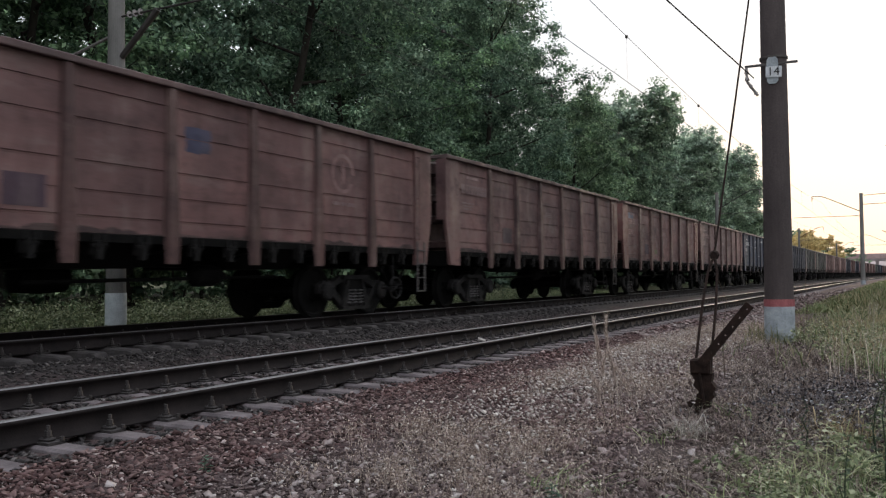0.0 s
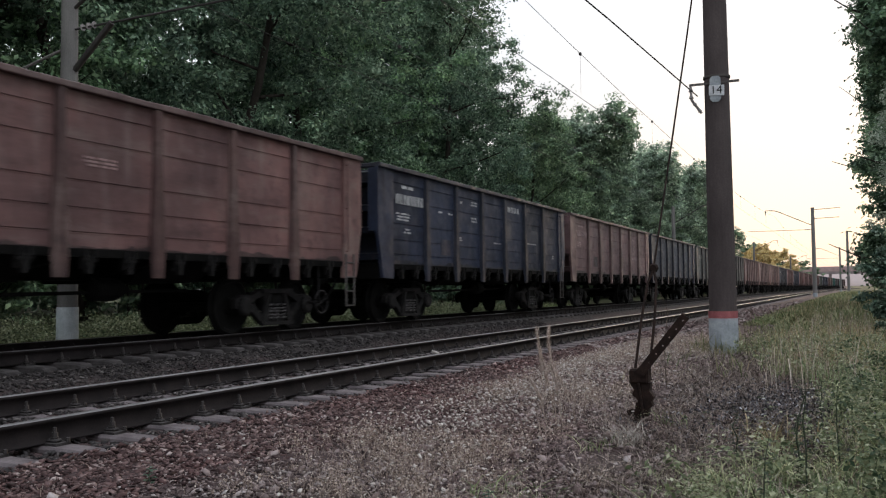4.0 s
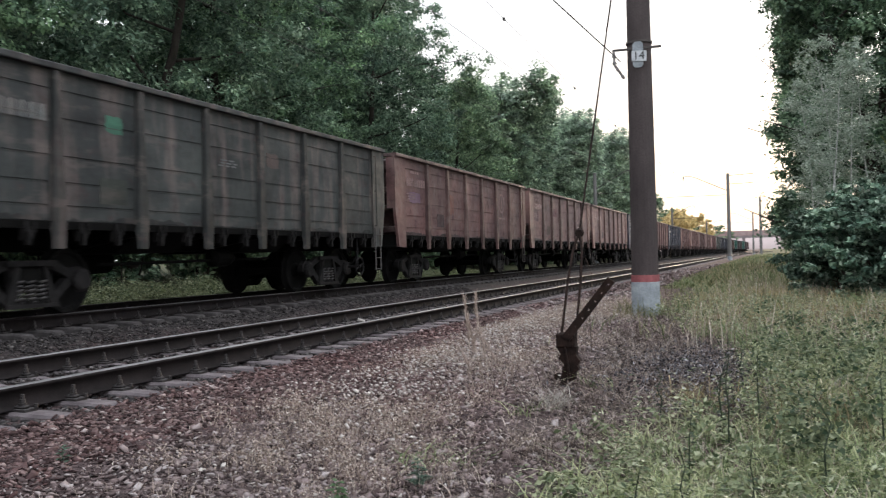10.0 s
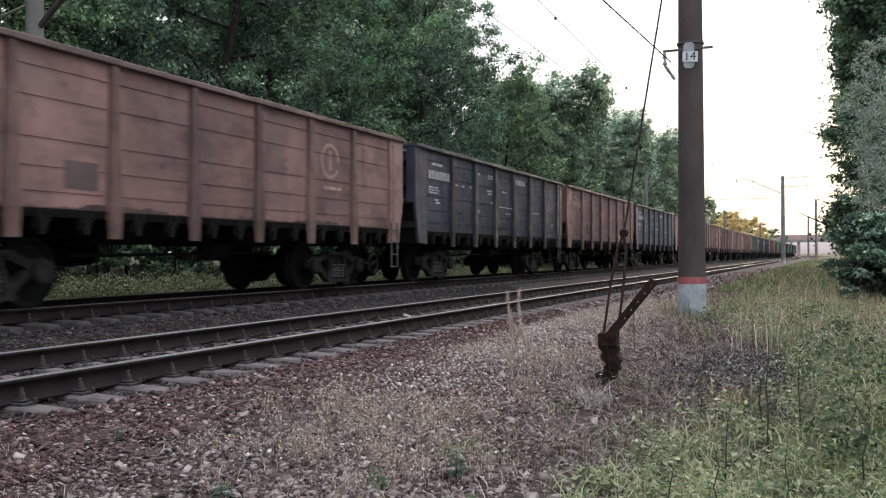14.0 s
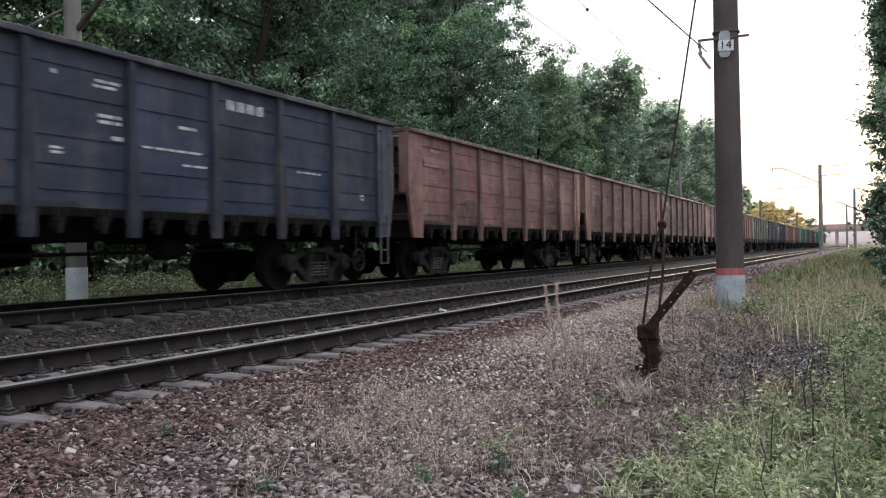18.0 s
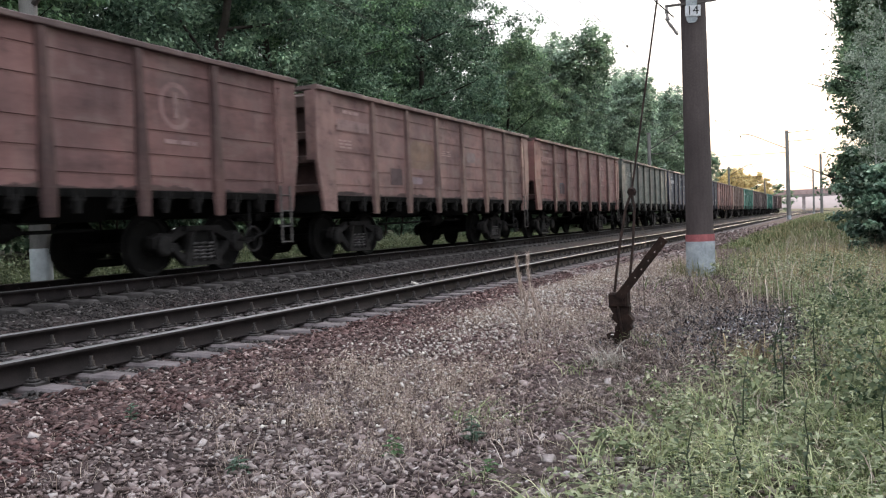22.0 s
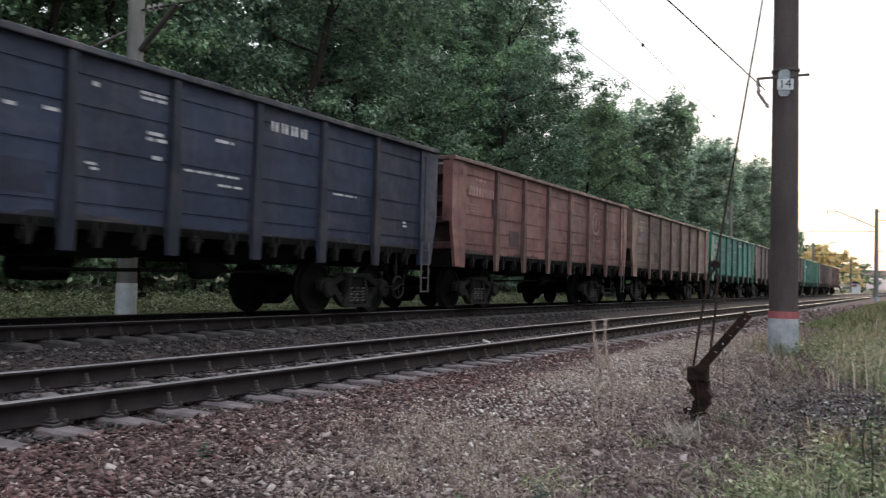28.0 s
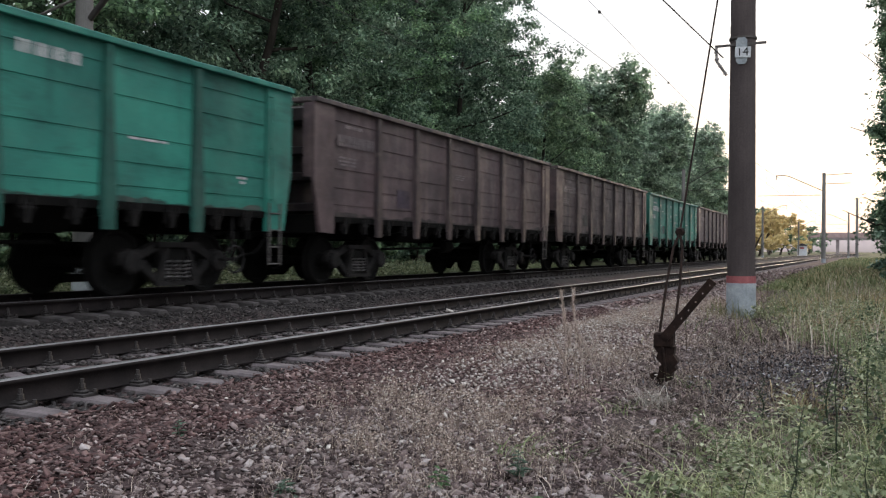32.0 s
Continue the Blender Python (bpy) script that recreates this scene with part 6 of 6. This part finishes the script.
tagged(new("leafy_herbs", mesh_from("leafy_herbs", np.array(V), F, HERB)), "upright green herbs with paired leaves in the grass", "plants", kind="stuff")
# a bare ashen patch of dead stalks beside the green
zx, zy = -1.2 + rng.normal(0, 0.36, 4200), 8.1 + rng.normal(0, 0.7, 4200)
blades("ashen_weeds", "ashen grey dead stalks lying on dark bare earth", 57, zx, zy, rng.uniform(0.03, 0.14, 4200), rng.uniform(0.001, 0.004, 4200), ASH_WEED, 2.8, 0.5)
V, F = leaf_cloud(rng, np.stack([zx[:900], zy[:900], ground_z(zx[:900], zy[:900]) + rng.uniform(0.02, 0.1, 900)], -1), np.full(900, 0.05), 4, 0.014, 0.8)
tagged(new("withered_leaves", mesh_from("withered_leaves", V, F, ASH_WEED)), "withered ashen leaves among the dead stalks", "plants", kind="stuff")
# a haze of tan grass between the pole and the hazels
gx, gy = scatter(rng, -1.7, 3.4, 10.2, 19.0, 650, 1.0)
k = rng.uniform(size=len(gx)) < np.exp(-((gx - 0.1 - 0.03 * (gy - 13)) / 1.25) ** 2 - ((gy - 14.3) / 3.0) ** 2) * (0.4 + 0.7 * patchy(gx, gy, 1.4, 58))
blades("tan_grass", "fine tan grass gone to seed beyond the pole", 59, gx[k], gy[k], rng.uniform(0.1, 0.4, k.sum()), rng.uniform(0.0012, 0.003, k.sum()), TAN_GRASS, 0.7, 0.25)
# darker leafy clumps standing among the grass
dx, dy = scatter(rng, -0.6, 3.6, 5.0, 13.0, 9, 1.0)
k = (patchy(dx, dy, 1.1, 61) > 0.45) & clear(dx, dy, 3.0)
dx, dy = dx[k], dy[k]
V, F = leaf_cloud(rng, np.stack([dx, dy, ground_z(dx, dy) + rng.uniform(0.08, 0.34, len(dx))], -1), rng.uniform(0.1, 0.22, len(dx)), 46, 0.022, 0.7)
tagged(new("leafy_clumps", mesh_from("leafy_clumps", V, F, HERB_DARK)), "dark green leafy clumps in the verge grass", "plants", kind="stuff")
# taller rank grass further along the verge
xg, yg = scatter(rng, -2.9, 6.0, 9.5, 34.0, 340, 1.3)
k = rng.uniform(size=len(xg)) < np.clip(0.3 + (xg + 1.7 + 0.05 * (yg - 12)) * 0.6, 0.12, 1) * np.clip((yg - 9.3) / 4.0, 0.05, 1) * (0.35 + 0.8 * patchy(xg, yg, 1.6, 18))
xg, yg = xg[k], yg[k]
blades("tall_grass", "tall ragged grass along the verge, partly gone to seed", 23, xg, yg, rng.uniform(0.08, 0.36, len(xg)) * (0.6 + 0.7 * patchy(xg, yg, 1.2, 19)), rng.uniform(0.003, 0.009, len(xg)), GRASS_DRYING, 1.5, 0.4)
xh, yh = scatter(rng, -3.0, 4.0, 22.0, 125.0, 42, 1.5)
xh = xh + bend(yh)
blades("tall_grass", "rank grass towards the far poles", 24, xh, yh, rng.uniform(0.12, 0.5, len(xh)) * np.clip((xh - bend(yh) + 3.2) / 1.6, 0.25, 1), np.full(len(xh), 0.016), GRASS_DRYING, 0.8)
xi, yi = scatter(rng, -1.4, 5.0, 9.0, 40.0, 32, 1.3)
blades("seed_heads", "straw-coloured stalks in the verge grass", 25, xi, yi, rng.uniform(0.25, 0.6, len(xi)), np.full(len(xi), 0.003), HAY, 0.4)
# the grass beyond the train
xj, yj = scatter(rng, -18.0, -13.3, 4.0, 50.0, 110, 1.6)
blades("green_grass", "short bright grass strip behind the train", 26, xj, yj, rng.uniform(0.06, 0.28, len(xj)), np.full(len(xj), 0.012), GRASS, 1.2)
xj, yj = scatter(rng, -17.8, -13.6, 4.0, 40.0, 9, 1.4)
V, F = leaf_cloud(rng, np.stack([xj, yj, ground_z(xj, yj) + rng.uniform(0.1, 0.4, len(xj))], -1), rng.uniform(0.12, 0.4, len(xj)), 40, 0.035, 0.8)
tagged(new("herbs", mesh_from("herbs", V, F, HERB)), "leafy herbs on the strip behind the train", "plants", kind="stuff")
# small white flowers and pale stones on the bank
xk, yk = scatter(rng, -4.9, -2.1, 4.5, 18.0, 330, 1.0)
k = rng.uniform(size=len(xk)) < np.exp(-((xk + 3.6) / 0.85) ** 2 - ((yk - 9.0) / 4.2) ** 2) * np.clip(2.2 * patchy(xk, yk, 2.4, 6) - 0.4, 0.03, 1)
PALE = grained("pale_stone", (0.4, 0.36, 0.33), (0.62, 0.58, 0.54), 20.0, 0.9)
stones("pale_pebbles", "scattered pale stones and dry flower heads on the bank", 6, xk[k], yk[k], rng.uniform(0.006, 0.015, k.sum()), PALE, lift=rng.uniform(0.02, 0.14, k.sum()))
XW = np.array([-7.0])
stones("white_stone", "single white stone between the near rails", 7, XW, np.array([13.5]), np.array([0.1]), PALE, lift=0.05)


def weed(name, label, x, y, height, leaves, size, seed, mat, wobble=0.08):
    """A weed: a thin stalk with leaves along it."""
    r = np.random.default_rng(seed)
    t = thing(name, label, "plant", "weeds on the bank", at=(x, y, float(ground_z(x, y))))
    path = [np.array([wobble * height * r.normal(0, 0.5) * i / 5, wobble * height * r.normal(0, 0.5) * i / 5, -0.03 + height * i / 5]) for i in range(6)]
    bm = bmesh.new()
    for i in range(5):
        rod(bm, path[i], path[i + 1], 0.0065 * (1 - i / 7), 0.0065 * (1 - (i + 1) / 7), 5, caps=False)
    part("stalk", bm, mat, t)
    for i in range(leaves):
        u = (0.08 + 0.9 * i / leaves) * 5
        j = min(4, int(u))
        p = Vector(path[j] + (path[j + 1] - path[j]) * (u - j))
        a = 2.4 * i + r.uniform(-0.4, 0.4)
        d = Vector((math.cos(a), math.sin(a), r.uniform(-0.1, 0.5)))
        s = Vector((-math.sin(a), math.cos(a), 0))
        q = size * r.uniform(0.7, 1.2) * (1.15 - 0.6 * i / leaves)
        bm = bmesh.new()
        v = [bm.verts.new(c) for c in (p, p + d * q * 0.45 + s * q * 0.28 + Vector((0, 0, 0.06 * q)), p + d * q - Vector((0, 0, 0.22 * q)), p + d * q * 0.45 - s * q * 0.28 + Vector((0, 0, 0.06 * q)))]
        bm.faces.new((v[0], v[1], v[2]))
        bm.faces.new((v[0], v[2], v[3]))
        part("leaf", bm, mat, t)
    return t


PLUME = island_mix("plume_straw", [(0.0, (0.3, 0.24, 0.21)), (1.0, (0.58, 0.49, 0.44))], 0.8, 6.0, translucent=0.3)


def feathery(x, y, height, seed):
    """A dry reed grass: a stalk and a narrow plume of fine bristles."""
    r = np.random.default_rng(seed)
    t = thing("feathery_grass", "pale dry feathery grass stalk on the bank", "plant", "feathery stalks", at=(x, y, float(ground_z(x, y))))
    bow = r.uniform(-0.12, 0.42)
    path = [np.array([-bow * height * (i / 5) ** 1.6 + r.normal(0, 0.008), r.normal(0, 0.008), -0.03 + height * i / 5]) for i in range(6)]
    bm = bmesh.new()
    for i in range(5):
        rod(bm, path[i], path[i + 1], 0.0035, 0.003, 5, caps=False)
    part("stalk", bm, HAY, t)
    bm = bmesh.new()
    for i in range(210):
        u = r.uniform(2.6, 5.0)
        j = min(4, int(u))
        p = Vector(path[j] + (path[j + 1] - path[j]) * (u - j))
        a = r.uniform(0, 6.28)
        d = Vector((0.7 * math.cos(a), 0.7 * math.sin(a), 1.0)) * r.uniform(0.02, 0.06)
        s = Vector((-math.sin(a), math.cos(a), 0)) * 0.0036
        bm.faces.new([bm.verts.new(q) for q in (p - s, p + s, p + d)])
    part("plume", bm, PLUME, t, "dry pale plume")
    return t


WEED = island_mix("weed_leaf", [(0.0, (0.05, 0.1, 0.055)), (1.0, (0.1, 0.17, 0.08))], 0.6, 8.0, translucent=0.2)
WEED_DEEP = island_mix("weed_deep_green", [(0.0, (0.03, 0.055, 0.04)), (1.0, (0.085, 0.125, 0.09))], 0.6, 8.0, translucent=0.15)
WEED_DARK = island_mix("weed_dark", [(0.0, (0.02, 0.03, 0.02)), (1.0, (0.05, 0.065, 0.04))], 0.8, 8.0)
WEED_DRY = island_mix("weed_dry", [(0.0, (0.07, 0.055, 0.045)), (1.0, (0.14, 0.11, 0.09))], 0.8, 8.0)
weed("weed", "low broad-leaved green weed on the ballast", -2.85, 4.45, 0.16, 24, 0.085, 1, WEED)
weed("weed", "low dark leafy weed beside another on the ballast", -2.5, 4.8, 0.2, 24, 0.085, 2, WEED_DEEP)
weed("weed", "bluish-green tuft among the stones", -4.7, 4.34, 0.13, 20, 0.07, 3, WEED_DEEP)
weed("weed", "sprawling grey-green weed in the stones", -3.58, 3.96, 0.12, 26, 0.08, 4, WEED_DEEP)
weed("weed", "small green seedling among the dry straw", -2.2, 4.3, 0.12, 18, 0.07, 5, WEED)
for i, (x, y, h) in enumerate(((-0.78, 5.68, 0.78), (-0.97, 4.94, 0.55), (-0.28, 4.98, 0.72), (-0.84, 6.04, 0.7), (-0.62, 6.2, 0.6), (-0.93, 4.2, 0.5), (-0.85, 6.0, 0.45), (-1.28, 6.5, 0.4), (-1.14, 4.15, 0.4), (-0.63, 4.3, 0.5), (0.1, 5.9, 0.6), (0.35, 4.6, 0.5), (-0.75, 7.6, 0.45), (0.6, 7.0, 0.6), (1.2, 6.2, 0.65), (1.6, 8.2, 0.7))):
    weed("tall_weed", "tall thin dark weed stalk standing in the grass", x, y, h, 15, 0.06, 30 + i, WEED_DARK)
for i, (x, y, h) in enumerate(((-2.98, 7.25, 0.82), (-2.84, 7.2, 0.86), (-2.9, 7.35, 0.66), (-2.76, 7.1, 0.54), (-2.7, 7.3, 0.46), (-3.05, 7.5, 0.5), (-2.82, 6.95, 0.44))):
    feathery(x, y, h, 60 + i)
for i, (x, y, h) in enumerate(((-2.28, 9.2, 1.05), (-1.95, 14.2, 1.0), (-2.0, 14.0, 0.8))):
    weed("tall_weed", "spindly weed by the pole with small leaves", x, y, h, 16, 0.06, 80 + i, WEED_DRY)


# ---- the distance ----
def ridge_material():
    m, n, l, b = material("distant_hill", 1.0)
    # pale pinkish tones carry the air's haze in the base colour
    col = ramp(n, l, noise_node(n, l, 0.01, 5.0), [(0.35, (0.5, 0.41, 0.4)), (0.65, (0.66, 0.55, 0.53))])
    l.new(col, b.inputs["Base Color"])
    return m


RIDGE = ridge_material()
rg = np.random.default_rng(8)
X = np.linspace(-1500, 1500, 120)
H = 26 + 10 * np.sin(X / 210.0) + 6 * np.sin(X / 73.0 + 1) + rg.normal(0, 1.2, len(X))
V = np.concatenate([np.stack([X, np.full_like(X, 1900.0), np.full_like(X, -3.0)], -1), np.stack([X, np.full_like(X, 1900.0), H], -1), np.stack([X, np.full_like(X, 2100.0), H * 0.7], -1)])
n = len(X)
F = [[i, i + 1, n + i + 1, n + i] for i in range(n - 1)] + [[n + i, n + i + 1, 2 * n + i + 1, 2 * n + i] for i in range(n - 1)]
tagged(new("backdrop_hills", mesh_from("backdrop_hills", V, F, RIDGE)), "wooded hills with the evening haze put into their pale colour", "hills", kind="structure")

# parapet brown lightened towards pink to paint in the haze of distance
BRIDGE = grained("bridge_hazed_brown", (0.32, 0.22, 0.215), (0.44, 0.32, 0.31), 0.5, 0.9)
CONCRETE = grained("far_concrete", (0.22, 0.18, 0.18), (0.32, 0.275, 0.27), 0.4, 0.9)
bridge = thing("road_bridge", "long low road bridge across the line with brown parapets", "bridge", at=(0, 470, 0))
bm = bmesh.new()
box(bm, -26, 70, -4, 4, 7.0, 8.2)
part("deck", bm, CONCRETE, bridge)
for s in (-1, 1):
    bm = bmesh.new()
    box(bm, -26, 70, s * 4 - 0.15, s * 4 + 0.15, 8.2, 10.6)
    part("parapet", bm, BRIDGE, bridge)
for x in (-22, -10, 18, 36, 54):
    bm = bmesh.new()
    box(bm, x - 0.7, x + 0.7, -3.2, 3.2, -0.5, 7.0)
    part("pier", bm, CONCRETE, bridge)

hut = thing("trackside_hut", "small white trackside hut with a red sign", "hut", at=(-13.4, 235, 0))
bm = bmesh.new()
box(bm, -1.1, 1.1, -1.2, 1.2, -0.3, 2.5)
part("wall", bm, PLATE, hut)
bm = bmesh.new()
prism(bm, [(-1.35, 2.5), (1.35, 2.5), (0.0, 3.1)], "y", -1.4, 1.4)
part("roof", bm, DARK_MARK, hut)
bm = bmesh.new()
box(bm, -0.5, 0.5, -1.26, -1.21, 1.7, 2.2)
part("sign", bm, POLE_RED, hut)

random.seed(9)
beyond = [
    tree("yellow_tree", "distant tree with the evening sun's glow put into its yellow leaf colour", "yellow", 9.5, 3.6, 0.1, 41, clumps=90, per=50, size=0.22),
    tree("far_tree", "distant leafy tree beside the line", "lime", 11.0, 4.0, 0.1, 42, clumps=90, per=50, size=0.24),
]
places = []
for y in (166, 174, 184, 195, 207, 220, 236, 255, 275, 300, 330, 365):
    places.append((-19.8 + float(bend(y)) + random.uniform(-1.6, 0.8), y, 0 if y < 250 else random.choice((0, 1)), random.uniform(1.0, 1.25) if y < 245 else random.uniform(0.75, 1.0), random.uniform(0, 360)))
for y in (160, 172, 190, 215, 250, 290):
    places.append((-28.0 + float(bend(y)), y, 1, random.uniform(0.9, 1.2), random.uniform(0, 360)))
for y in (300, 340, 390, 440, 500):
    places.append((16.0 + float(bend(y)) * 0.6, y, 1, random.uniform(0.7, 1.0), random.uniform(0, 360)))
plant_row(beyond, places, "distant trees")


# ---- what moves ----
def motions():
    """The train rolls past towards the camera's left, and its wheels turn."""
    steps = [i * 2.0 for i in range(17)]
    for k, w in enumerate(train):
        walk(w, [(t, wagon_pose(k - 1, t)) for t in steps])
    sets = [o for w in train for o in w.children_recursive if o.name.startswith("wheelset")]
    turn = []
    for i in range(961):
        t = i / 30.0
        turn.append((t, pose(0, 0, 0, math.degrees(travelled(t) / WHEEL_R) % 360.0, 0, 0)))
    walk(sets[0], turn)
    for o in sets[1:]:
        o.rotation_mode = "QUATERNION"
        keys = o.animation_data_create()
        keys.action = sets[0].animation_data.action
        keys.action_slot = sets[0].animation_data.action_slot


motions()
